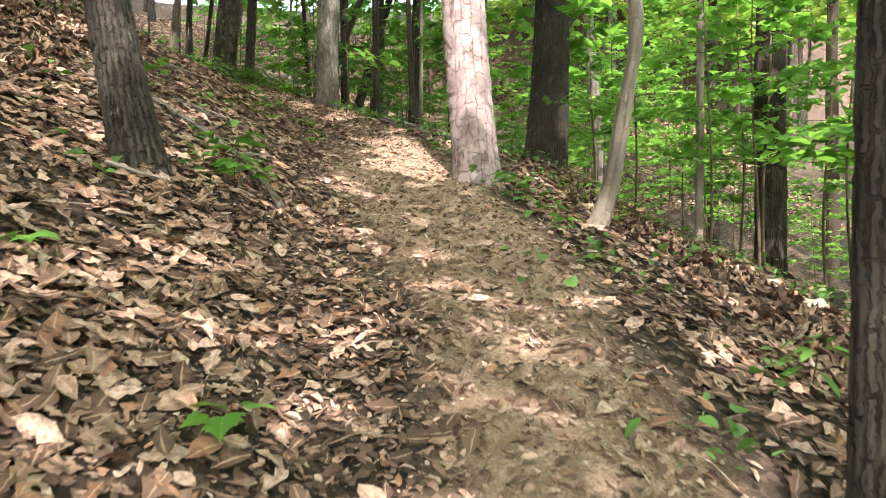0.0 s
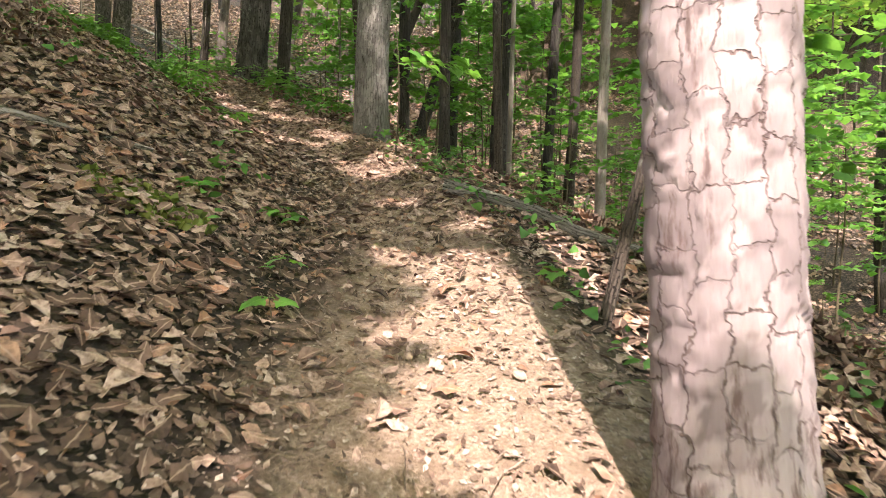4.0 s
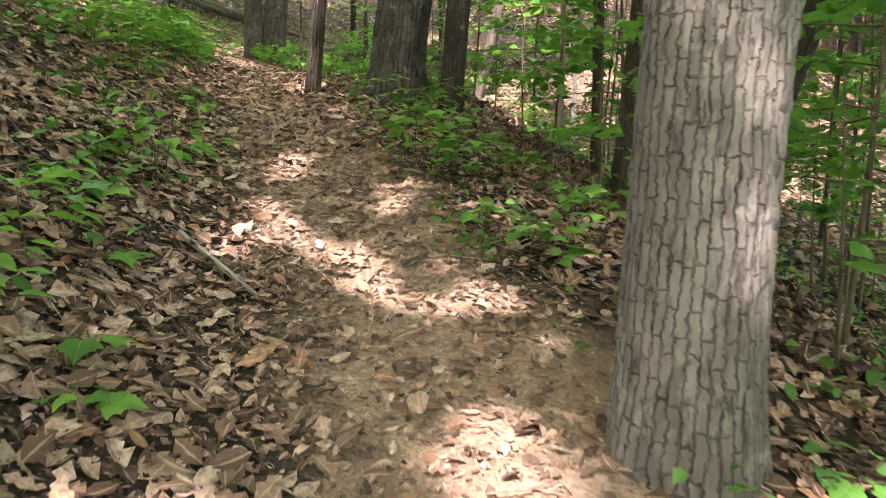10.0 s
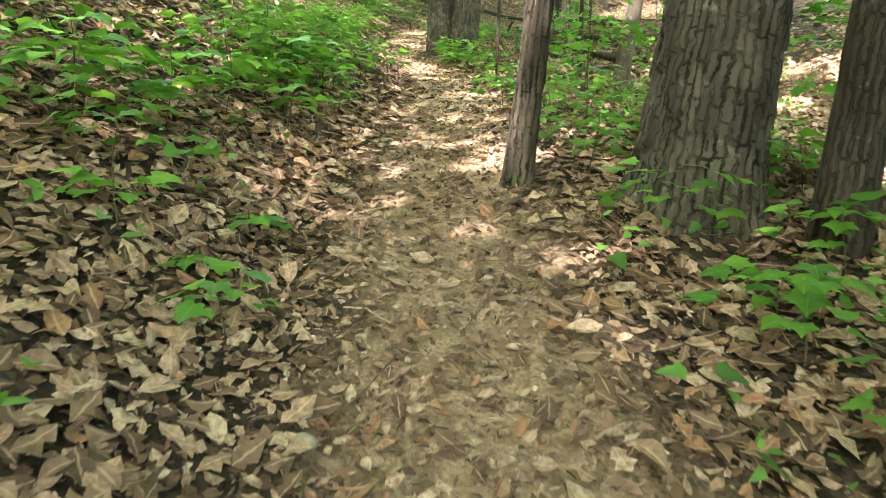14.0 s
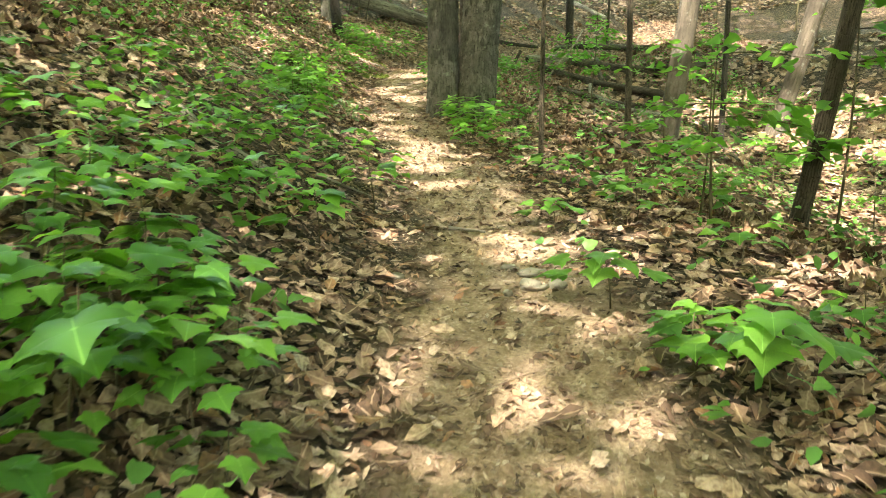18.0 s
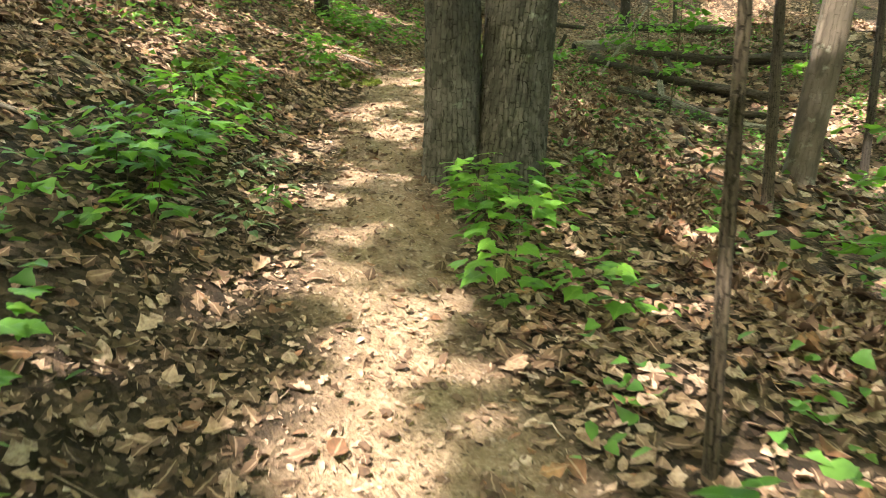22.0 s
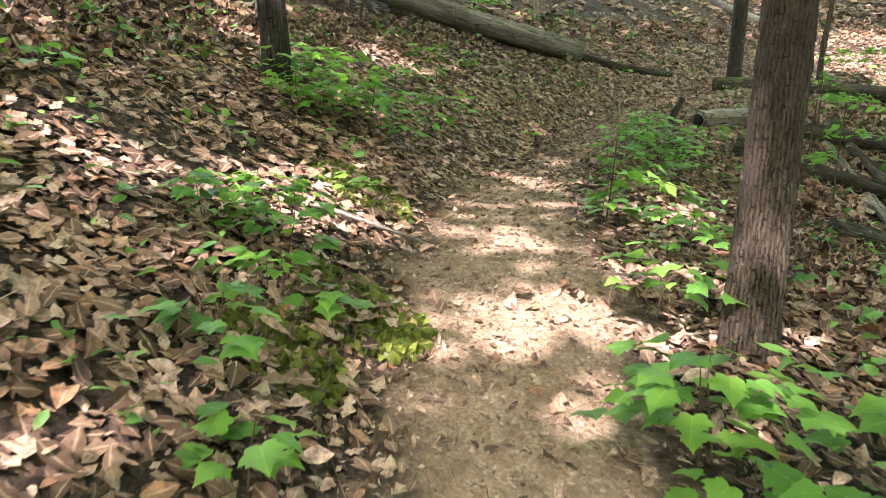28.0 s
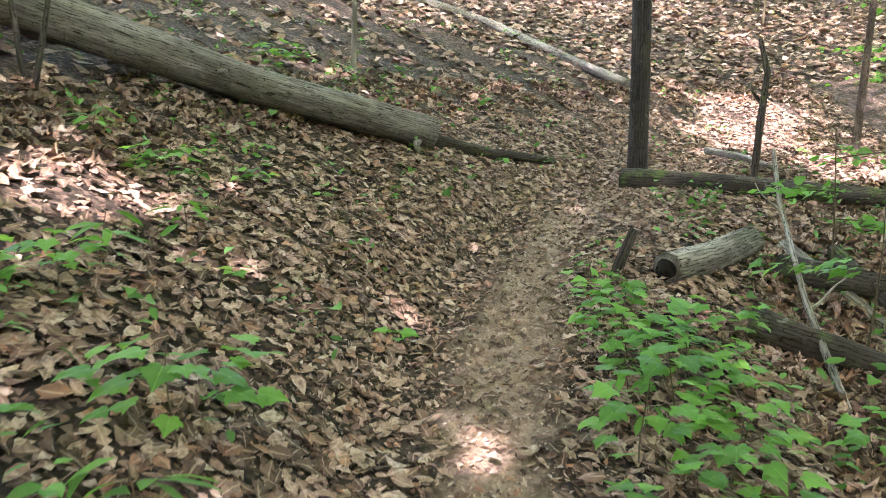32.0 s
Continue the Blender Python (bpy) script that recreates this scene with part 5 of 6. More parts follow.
plant([(-1.4, 2.8, 's'), (-1.2, 5.2, 'm'), (1.2, 4.5, 's'), (1.3, 5.6, 's'), (2.0, 3.3, 'm'), (-0.5, 2.2, 's'), (2.9, 9.3, 'm'), (1.0, 6.3, 'm'), (1.9, 7.4, 'm'), (2.4, 7.5, 's'), (-1.1, 8.5, 's'),
       (-1.9, 9.8, 's'), (-2.6, 7.4, 'm'), (0.4, 9.0, 's'), (0.6, 14.7, 'l'), (0.4, 10.8, 'm'), (2.4, 15.7, 's'), (-3.9, 13.7, 'y'),
       (-2.7, 12.1, 'm'), (-2.5, 11.7, 's'), (-0.7, 12.4, 's'), (0.5, 12.9, 'l'), (-7.0, 16.9, 'l'), (-1.1, 14.3, 's'), (-0.6, 14.3, 'm'), (0.0, 15.1, 'm'), (-2.4, 15.3, 'm'), (-3.7, 13.3, 'y')])
plant([(-4.5, 15.0, 'y'), (-4.8, 14.9, 's'), (-3.8, 16.8, 'm'), (-3.3, 17.0, 'l'), (-3.0, 17.2, 'm'), (-2.4, 16.5, 'm'), (-2.7, 15.5, 'm'), (-4.2, 14.2, 'm'), (-2.1, 15.8, 'l'), (-3.6, 16.6, 'l'),
       (-3.2, 16.5, 'l'), (-3.3, 19.4, 'l'), (-6.3, 16.7, 'm'), (-5.5, 19.0, 'l'), (-3.7, 17.5, 'l'), (-6.7, 16.9, 'l'), (-5.7, 16.7, 'm'), (-7.25, 18.35, 'b'), (-4.3, 18.1, 'm'),
       (-6.0, 21.1, 'l'), (-4.7, 19.1, 'l'), (-7.62, 18.3, 'b'), (-8.0, 19.0, 'b'), (-7.75, 18.7, 'b'), (-8.45, 19.45, 'b'), (-6.8, 20.8, 'm'), (-7.35, 17.95, 'b'), (-9.0, 20.8, 'b'), (-9.2, 20.3, 'm'), (-8.3, 19.15, 'b'), (-8.9, 19.3, 'b'), (-6.7, 20.7, 'b'), (-6.95, 20.75, 'm')])
plant([(-11.1, 22.6, 'm'), (-9.5, 21.8, 'l'), (-8.3, 23.7, 'm'), (-8.4, 22.4, 'm'), (-8.4, 27.0, 'l'), (-10.8, 25.0, 'm'), (-7.5, 21.2, 'm'), (-9.0, 32.6, 'l'), (-11.2, 25.4, 'm'), (-9.1, 23.7, 'm'), (-8.0, 22.9, 'l'),
       (-9.5, 21.2, 's'), (-7.7, 23.7, 'l'), (-10.7, 22.2, 'l'), (-11.7, 22.7, 'm'), (-12.9, 24.6, 'l'), (-12.4, 23.8, 'l'), (-12.0, 23.7, 'm'), (-12.1, 24.3, 'h'), (-12.9, 25.1, 'h'), (-11.1, 25.8, 'm'),
       (-10.6, 24.7, 's'), (-13.9, 25.2, 'y'), (-10.3, 25.0, 'l'), (-11.2, 26.6, 'm'), (-13.7, 25.8, 'h'), (-13.8, 24.9, 'l'), (-16.0, 25.8, 'm'), (-18.6, 31.4, 'l'), (-14.1, 28.8, 'm'), (-15.7, 26.6, 'm'), (-15.2, 26.4, 's')])
plant([(-18.5, 31.0, 'l'), (-13.7, 28.7, 'l'), (-13.3, 28.0, 'l'), (-13.5, 29.7, 'l'), (-14.1, 25.6, 'l'), (-16.5, 29.0, 'l'), (-16.1, 28.6, 'm'), (-15.8, 28.1, 'm'), (-15.9, 32.2, 'm'), (-15.6, 31.1, 'm'), (-14.8, 30.0, 'l'),
       (-17.2, 36.3, 'm'), (-18.0, 30.5, 'l'), (-18.1, 31.3, 'm'), (-17.9, 32.2, 'm'), (-16.8, 29.9, 'm'), (-16.4, 33.3, 'l'), (-16.5, 34.7, 'l'), (-15.9, 32.5, 'm'), (-18.2, 32.7, 'l'),
       (-19.1, 33.0, 'l'), (-19.4, 34.2, 'm'), (-19.3, 33.5, 'm'), (-16.8, 35.2, 'l'), (-16.6, 33.9, 'l'), (-17.0, 35.6, 'l'), (-19.4, 35.9, 's'), (-20.1, 36.0, 's'), (-21.6, 38.6, 'l'), (-16.3, 35.2, 'l'), (-16.6, 34.3, 'm'), (-16.2, 34.0, 'l'), (-16.1, 33.6, 'm'), (-16.75, 34.7, 'm'), (-16.5, 35.6, 'm'), (-16.1, 34.7, 'l'), (-16.3, 33.0, 'm'), (-16.9, 36.0, 'm')])

plant([(-1.81, 9.11, 's'), (-1.4, 9.31, 's'), (-13.43, 24.83, 'y'), (-3.45, 13.54, 's'), (-3.85, 14.1, 's'), (-5.98, 16.78, 's'), (-6.2, 17.23, 's'), (-12.53, 24.15, 's'), (-12.61, 23.9, 's'), (-18.19, 34.71, 's'), (-19, 34.18, 's'), (-7.25, 17, 'l'), (-7.95, 18.38, 'l'), (-7.12, 17.42, 'l'), (-8.14, 17.33, 'l'), (-9.07, 19.84, 'l'), (-10, 21.41, 'l'), (-8.29, 18.49, 'l'), (-4.87, 18.54, 'l'), (-4.19, 17.86, 'l'), (-4.55, 19.63, 'l'), (-4.19, 18.65, 'l'), (-13, 24.33, 'l'), (-11.45, 25.66, 'l'), (-14.32, 28.97, 'l'), (-12.98, 28.19, 'l'), (-16.79, 34.93, 'l'), (-16.46, 34.92, 'l'), (-16.23, 35.75, 'l'), (-19.91, 34.66, 'l')])
plant([(-15.36, 34.94, 'l'), (-14.93, 30.9, 'l'), (-6.5, 21.54, 'm'), (-5.65, 20.33, 'm'), (-12.24, 24.64, 'm'), (-11.22, 26.06, 'm'), (-11.6, 27.63, 'm'), (-13.2, 24.06, 'm'), (-16.6, 28.59, 'm'), (-15.83, 28.7, 'm'), (-15.31, 27.87, 'm'), (-15.28, 31.31, 'm'), (-17.76, 28.42, 'm'), (-20.59, 34.69, 'm'), (-19.64, 35.28, 'm'), (-14.8, 31.56, 'm'), (-12.53, 24.54, 'h'), (-11.57, 25.9, 'h'), (-14.16, 26.07, 'h')])
plant([(-8.45, 19.45, 'l'), (-8.71, 19.29, 'l'), (-9.64, 20.34, 'l'), (-10.74, 21.69, 'l'), (-10.78, 20.88, 'l'), (-10.05, 22.05, 'l'), (-7.62, 18.46, 'l'), (-8.94, 19.53, 'l'), (-9.25, 20.61, 'l'), (-9.59, 19.69, 'l'), (-9.91, 20.86, 'l'), (-7.72, 19.23, 'm'), (-6.97, 21.07, 'm'), (-6.51, 21.1, 'm'), (-6.14, 20.28, 'm'), (-10.02, 19.56, 'm'), (-7.18, 22.33, 'm')])


plant([(-17.69, 31.02, 'l'), (-18.04, 31.09, 'l'), (-17.84, 31.31, 'l'), (-17.6, 31.34, 'm'), (-18.56, 31.43, 'l'), (-16.43, 28.76, 'l'), (-16.23, 28.83, 'l'), (-16.08, 28.64, 'm'), (-12.38, 23.95, 'l'), (-11.98, 23.7, 'm'), (-12.44, 23.77, 'm'), (-12.8, 24.95, 'h'), (-11.92, 24.18, 'h'), (-12.38, 24.77, 'h'), (-13.01, 25.19, 'h'), (-11.23, 25.48, 'l'), (-10.9, 25.26, 'l'), (-11.17, 26.12, 'm'), (-10.65, 24.69, 'm'), (-3.49, 13.13, 'y'), (-3.26, 13.36, 's'), (-3.71, 13.29, 'y'), (-4.57, 15.16, 'y'), (-4.52, 14.97, 'p'), (-4.65, 14.72, 'p'), (-1.82, 9.11, 's'), (-1.33, 9.33, 's')])
plant([(-1.02, 8.0, 's'), (-13.61, 29.44, 'l'), (-13.71, 28.79, 'm'), (-13.13, 28.19, 'l'), (-14.3, 29.09, 'l'), (-17.86, 30.62, 'l'), (-15.14, 26.37, 'm'), (-13.04, 28.76, 'l'), (-13.58, 24.97, 'y'), (-12.53, 23.9, 'm'), (-12.53, 24.14, 'm'), (-13.1, 25.07, 'y'), (-11.52, 25.78, 'l'), (-11.28, 26.2, 'm'), (-11.56, 26.16, 'h'), (-4.89, 15.72, 's'), (-5.0, 15.93, 's'), (-5.4, 15.7, 's'), (-1.06, 4.65, 'm'), (-1.35, 4.91, 's'), (0.98, 6.29, 's'), (1.08, 6.16, 's'), (-1.06, 4.7, 'm'), (-11.36, 25.9, 'l'), (-12.87, 24.46, 'l'), (-10.15, 25.09, 's')])


plant([(-7.97, 19.0, 'l'), (-7.95, 19.31, 'l'), (-8.28, 19.05, 'l'), (-8.24, 19.41, 'l'), (-8.12, 19.16, 'l'), (-8.23, 19.67, 'm')])


def maple_spray(x, y, rise, heading, reach, count, size, seed, young=0.2):
    """A young maple holding one flat tier of broad leaves out over the slope."""
    rng = np.random.default_rng(seed)
    z = height(x, y)
    thing = empty("maple_sapling", x, y, z, "young maple holding a flat tier of broad bright leaves", "sapling", "saplings of the understory")
    h = np.linspace(-0.1, rise + 0.5, 16)
    line = np.stack([0.04 * np.sin(2 * h), 0.03 * np.cos(2 * h), h], 1)
    part("stem", tube(line, np.linspace(0.005 + 0.007 * rise, 0.004, 16), 8, STEM, name="stem"), thing)
    base, way = np.array([0.0, 0.0, rise]), np.array([math.cos(heading), math.sin(heading), 0.05])
    q = np.linspace(0, 1, 8)[:, None]
    part("twig", tube(base + way * reach * q - np.array([0, 0, 0.12]) * q ** 2, np.linspace(0.006, 0.002, 8), 6, STEM, name="twig"), thing)
    for k in range(count):
        u = rng.uniform(0.1, 1.05)
        side = rng.normal(0, 0.17)
        at = base + way * reach * u + np.array([-way[1] * side, way[0] * side, -0.12 * u * u + rng.normal(0, 0.05)])
        ob = part("leaf", LEAF["maple_yellow" if rng.random() < young else "maple"], thing)
        ob.matrix_basis = Matrix.Translation(at) @ Euler((rng.uniform(-0.7, 0.0), rng.uniform(-0.35, 0.35), heading - 1.57 + rng.uniform(-1.0, 1.0))).to_matrix().to_4x4() @ Matrix.Scale(size * rng.uniform(0.75, 1.25), 4)


# young=0.8: mostly the lighter leaf material, so that the tier looks sunlit
maple_spray(-1.15, 13.2, 1.08, -0.3, 0.85, 34, 0.165, 3, 0.8)
maple_spray(-7.75, 23.5, 0.75, 0.2, 0.7, 24, 0.12, 6)
maple_spray(-15.62, 31.15, 0.35, 0.4, 0.55, 18, 0.11, 7)
maple_spray(-15.2, 36.4, 0.7, 2.6, 0.9, 22, 0.12, 8)
maple_spray(-2.2, 17.6, 0.6, 0.4, 0.9, 24, 0.12, 10)


def ground_cover():
    """Low green plants too many to count."""
    x, y, s, d = along_points(12000, 8, 58, -10, 7)
    lush = np.where(d > 0, np.interp(s, [8, 18, 23, 26, 38, 41, 50, 58], [0.05, 0.08, 0.25, 0.75, 0.85, 0.6, 0.35, 0.15]), np.interp(s, [8, 15, 19, 34, 38, 58], [0.12, 0.3, 0.5, 0.4, 0.3, 0.3]))
    clump = 0.5 + 0.5 * np.sin(1.1 * x + 0.6 * y) * np.sin(0.9 * y - 0.7 * x + 1)
    keep = (RNG.random(len(x)) < lush * (0.3 + clump)) & (np.abs(d) > 0.75)
    x, y = x[keep], y[keep]
    n = 6
    px, py = np.repeat(x, n) + RNG.normal(0, 0.09, len(x) * n), np.repeat(y, n) + RNG.normal(0, 0.09, len(x) * n)
    p = np.stack([px, py, ground(px, py) + RNG.uniform(0.04, 0.22, len(px))], 1)
    rot = frames_for(RNG.normal(0, 0.35, (len(p), 3)) + (0, 0, 1), RNG.uniform(0, 6.28, len(p)))
    v, t = scatter([MAPLE[0], fan(OVAL_OUTLINE, 0.5, 0.2), fan(OVAL_OUTLINE, 0.3, 0.3)], p, rot, RNG.uniform(0.045, 0.10, len(p)))
    tagged(new("ground_cover", mesh_of("ground_cover", v, t, COVER, False)), "scattered low green seedlings growing through the litter", "plants", kind="stuff")


ground_cover()


# ---- fallen wood ----
def lie(points, lift):
    return np.array([(x, y, height(x, y) + lift) for x, y in points])


def smooth_line(points, n):
    points = np.asarray(points, float)
    q = np.linspace(0, len(points) - 1, n)
    k = np.clip(q.astype(int), 0, len(points) - 2)
    f = (q - k)[:, None]
    f = f * f * (3 - 2 * f) * 0.35 + f * 0.65
    return points[k] * (1 - f) + points[k + 1] * f


def fallen(name, points, r0, r1, mat, label, category, lift=None, plate=None, depth=0.0, n=40, sides=14, gnarl=0.1, seed=0.5, branches=()):
    line = smooth_line(lie(points, (r0 if lift is None else lift)) if len(points[0]) == 2 else points, n)
    foot = line[0]
    thing = empty(name, *foot, label, category)
    part("stem" if r0 < 0.08 else "trunk", tube(line - foot, np.linspace(r0, r1, n), sides, mat, plate, depth, 0, 5, seed, gnarl=gnarl), thing)
    for at, end, r in branches:
        base = line[int(at * (n - 1))] - foot
        q = np.linspace(0, 1, 10)[:, None]
        part("branch", tube(base + np.array(end) * q + np.array([0.02, 0.03, 0.0]) * np.sin(7 * q), np.linspace(r, r * 0.35, 10), 8, mat, name="branch"), thing)
    return thing


fallen("fallen_log", [(x, y, height(x, y) + k) for x, y, k in ((-23.6, 34.0, 0.62), (-22.3, 35.35, 0.42), (-20.9, 37.0, 0.25), (-19.45, 38.65, 0.16))], 0.25, 0.185, DEADWOOD, "long weathered grey fallen log lying on the bank", "log", 0.14, (0.035, 0.9), 0.018, 150, 44, 0.05, 0.5,
       [(0.62, (0.35, -0.45, -0.02), 0.045), (0.96, (0.12, -0.2, -0.28), 0.07), (0.30, (0.1, 0.4, 0.5), 0.02)])
fallen("fallen_branch", [(-19.45, 38.7), (-18.9, 39.4), (-18.25, 40.2)], 0.085, 0.04, ROTTEN, "tapering dark limb beyond the end of the fallen log", "branch", 0.07, RIDGED, 0.01, 40, 20)
fallen("fallen_log", [(-23.4, 48.0), (-21.3, 47.6), (-17.8, 45.0)], 0.12, 0.09, DEADWOOD, "thin grey log on the far bank", "log", 0.08, None, 0, 40, 16)
fallen("fallen_log", [(-17.3, 39.75), (-16.0, 39.4), (-14.2, 39.9)], 0.13, 0.10, ROTTEN, "dark mossy log lying beside the trail", "log", 0.10, RIDGED, 0.015, 60, 24)
fallen("cut_log", [(-16.62, 36.6), (-16.25, 37.2), (-15.9, 37.9)], 0.135, 0.12, DEADWOOD, "short grey log with a hollow dark end", "log", 0.11, (0.05, 0.3), 0.015, 50, 32, 0.08, 1.2)
cut = bpy.data.objects["cut_log"]
# a solid near-black plug stands in for the shaded inside of the log
hollow_at = lie([(-16.62, 36.6), (-16.52, 36.76)], 0.11)
hollow_way = (hollow_at[1] - hollow_at[0]) / np.linalg.norm(hollow_at[1] - hollow_at[0])
part("hollow", tube([hollow_at[0] - Vector(cut.location) - hollow_way * 0.018, hollow_at[0] - Vector(cut.location) + hollow_way * 0.05], [0.095, 0.06], 24, HOLLOW_SHADE, name="hollow", gnarl=0.12), cut, "plug of rotted wood painted near-black as a hollow's shade")
fallen("stub", [(-17.05, 36.55, height(-17.05, 36.55) - 0.08), (-16.98, 36.62, height(-17.05, 36.55) + 0.14), (-16.9, 36.7, height(-17.05, 36.55) + 0.36)], 0.055, 0.04, ROTTEN, "leaning broken stub beside the trail", "stub", None, RIDGED, 0.01, 24, 16)
fallen("dead_stick", [(-15.75, 40.3, height(-15.75, 40.3) - 0.1), (-15.72, 40.2, height(-15.75, 40.3) + 0.7), (-15.68, 40.2, height(-15.75, 40.3) + 1.3), (-15.78, 40.3, height(-15.75, 40.3) + 1.75)], 0.055, 0.025, ROTTEN,
       "crooked dead stick standing among the logs", "stick", None, RIDGED, 0.008, 40, 14, 0.15, 2.0, [(0.45, (-0.16, 0.05, 0.35), 0.03)])
fallen("dead_branch", [(-15.45, 35.6, height(-15.45, 35.6) + 0.03), (-15.6, 36.6, height(-15.6, 36.6) + 0.25), (-15.7, 37.8, height(-15.7, 37.8) + 0.55), (-15.72, 38.4, height(-15.7, 38.4) + 0.85)], 0.03, 0.018, DEADWOOD,
       "long dead branch leaning over the brush", "branch", None, None, 0, 40, 10, 0.15, 1.0, [(0.3, (0.3, 0.3, 0.25), 0.015), (0.6, (-0.25, 0.2, 0.3), 0.012)])
fallen("fallen_log", [(-15.15, 38.2), (-14.8, 37.5), (-14.3, 36.7)], 0.09, 0.07, ROTTEN, "brown rotten log among the brush", "log", 0.07, RIDGED, 0.01, 40, 18)
fallen("dead_branch", [(-16.3, 41.9), (-15.9, 40.7), (-15.5, 40.2)], 0.05, 0.03, DEADWOOD, "pale broken limb resting on the dark log", "branch", 0.2, None, 0, 30, 10)
for sx, sy, lx, ly in ((-22.1, 34.8, 0.12, 0.1), (-21.75, 35.1, -0.18, 0.05), (-21.55, 35.0, 0.16, 0.02)):
    fallen("dead_stick", [(sx, sy, height(sx, sy) - 0.1), (sx + lx, sy + ly, height(sx, sy) + 0.6), (sx + 2 * lx, sy + 2 * ly, height(sx, sy) + 1.5)], 0.03, 0.015, ROTTEN, "thin dead stick leaning against the fallen log", "stick", n=24, sides=8)
# the tangle of logs in the hollow
for pts, r, mat, lab in (([(-16.0, 36.2), (-14.3, 36.4), (-12.4, 36.9)], 0.12, ROTTEN, "dark rotten log in the hollow"), ([(-15.7, 37.4), (-13.9, 38.0), (-12.0, 38.4)], 0.13, ROTTEN, "dark log lying across the hollow"),
                         ([(-15.6, 38.2), (-14.6, 36.6), (-13.9, 35.1)], 0.07, DEADWOOD, "pale dead limb fallen over the logs"), ([(-14.6, 34.6), (-13.4, 35.6), (-12.2, 36.2)], 0.09, ROTTEN, "brown log half buried in litter"),
                         ([(-12.5, 32.2), (-11.9, 30.9), (-11.4, 29.7)], 0.045, ROTTEN, "dark dead branch on the slope"), ([(-11.3, 35.8), (-10.5, 34.3), (-9.7, 32.9)], 0.06, ROTTEN, "dark dead limb in the hollow"),
                         ([(-14.0, 35.3), (-12.9, 35.2), (-11.9, 35.5)], 0.10, DEADWOOD, "grey log in the hollow"), ([(-11.3, 29.4), (-10.9, 29.0), (-10.5, 28.6)], 0.03, ROTTEN, "dark stick on the slope")):
    fallen("fallen_log" if r > 0.05 else "dead_branch", pts, r, r * 0.75, mat, lab, "log" if r > 0.05 else "branch", r * 0.75, RIDGED if r > 0.05 else None, 0.01, 40, 16, 0.12, r * 31)
# driftwood-grey limbs on the slope below the trail
fallen("dead_limb", [(-0.41, 10.90), (-0.02, 10.84), (0.37, 10.62), (0.66, 10.36), (0.98, 10.28), (1.4, 10.2)], 0.058, 0.036, DEADWOOD, "bleached grey limb lying at the trail edge", "branch", 0.06, (0.02, 0.35), 0.006, 80, 24, 0.14, 0.4)
fallen("dead_limb", [(1.15, 14.6), (1.5, 14.2), (1.75, 13.7)], 0.10, 0.07, DEADWOOD, "bleached forked limb below the trail", "branch", 0.06, None, 0, 40, 14, 0.15, 1.4, [(0.35, (0.85, 0.35, 0.16), 0.055), (0.15, (0.1, 0.1, 0.42), 0.05)])
fallen("fallen_log", [(1.4, 17.9), (2.6, 19.2), (3.8, 20.6)], 0.07, 0.05, ROTTEN, "dark log on the falling slope", "log", 0.06, RIDGED, 0.008)
fallen("fallen_log", [(5.9, 9.4), (6.6, 10.4), (7.2, 11.4)], 0.10, 0.08, DEADWOOD, "pale log among the brush below the trail", "log", 0.09, RIDGED, 0.008)
# broken branches on the bank
fallen("dead_branch", [(-2.31, 6.08), (-1.93, 5.91), (-1.47, 5.55), (-1.17, 5.34), (-0.98, 5.06), (-0.78, 4.7)], 0.036, 0.02, DEADWOOD, "broken lichen-grey branch at the foot of the bank", "branch", 0.04, (0.02, 0.3), 0.004, 70, 16, 0.15, 0.9, [(0.55, (0.18, 0.22, 0.02), 0.022), (0.3, (-0.12, 0.2, 0.06), 0.014)])
fallen("dead_stick", [(-1.85, 6.26), (-1.64, 6.39)], 0.03, 0.018, ROTTEN, "dark dead stick lying on the bank", "stick", 0.04, None, 0, 16, 10, 0.15, 0.3)
fallen("dead_stick", [(-1.63, 4.03), (-1.51, 4.1), (-1.36, 4.18)], 0.014, 0.008, DEADWOOD, "thin grey stick at the foot of the leaning oak", "stick", 0.04, None, 0, 16, 8, 0.1, 0.6)
fallen("root", [(-1.06, 5.27), (-0.91, 4.9), (-0.79, 4.68)], 0.022, 0.012, ROTTEN, "dark root showing in the cut bank", "root", 0.015, None, 0, 20, 10, 0.15, 1.6)
for pts, r in (([(-9.98, 20.98), (-9.62, 21.12)], 0.035), ([(-9.83, 21.6), (-9.68, 22.0)], 0.018), ([(-10.65, 20.9), (-10.1, 20.95)], 0.04), ([(-13.3, 23.5), (-13.05, 23.9)], 0.014), ([(-14.5, 24.5), (-13.95, 24.85)], 0.022),
               ([(-16.72, 29.47), (-16.2, 29.9)], 0.016), ([(-8.9, 21.9), (-8.65, 21.95)], 0.012), ([(-2.9, 8.6), (-2.2, 9.3)], 0.025), ([(-2.1, 6.6), (-1.6, 6.9)], 0.02), ([(-4.0, 14.6), (-3.4, 14.4)], 0.016)):
    fallen("dead_stick", pts, r, r * 0.6, DEADWOOD, "grey dead stick lying on the leaf litter", "stick", r + 0.02, None, 0, 14, 9, 0.15, r * 40)


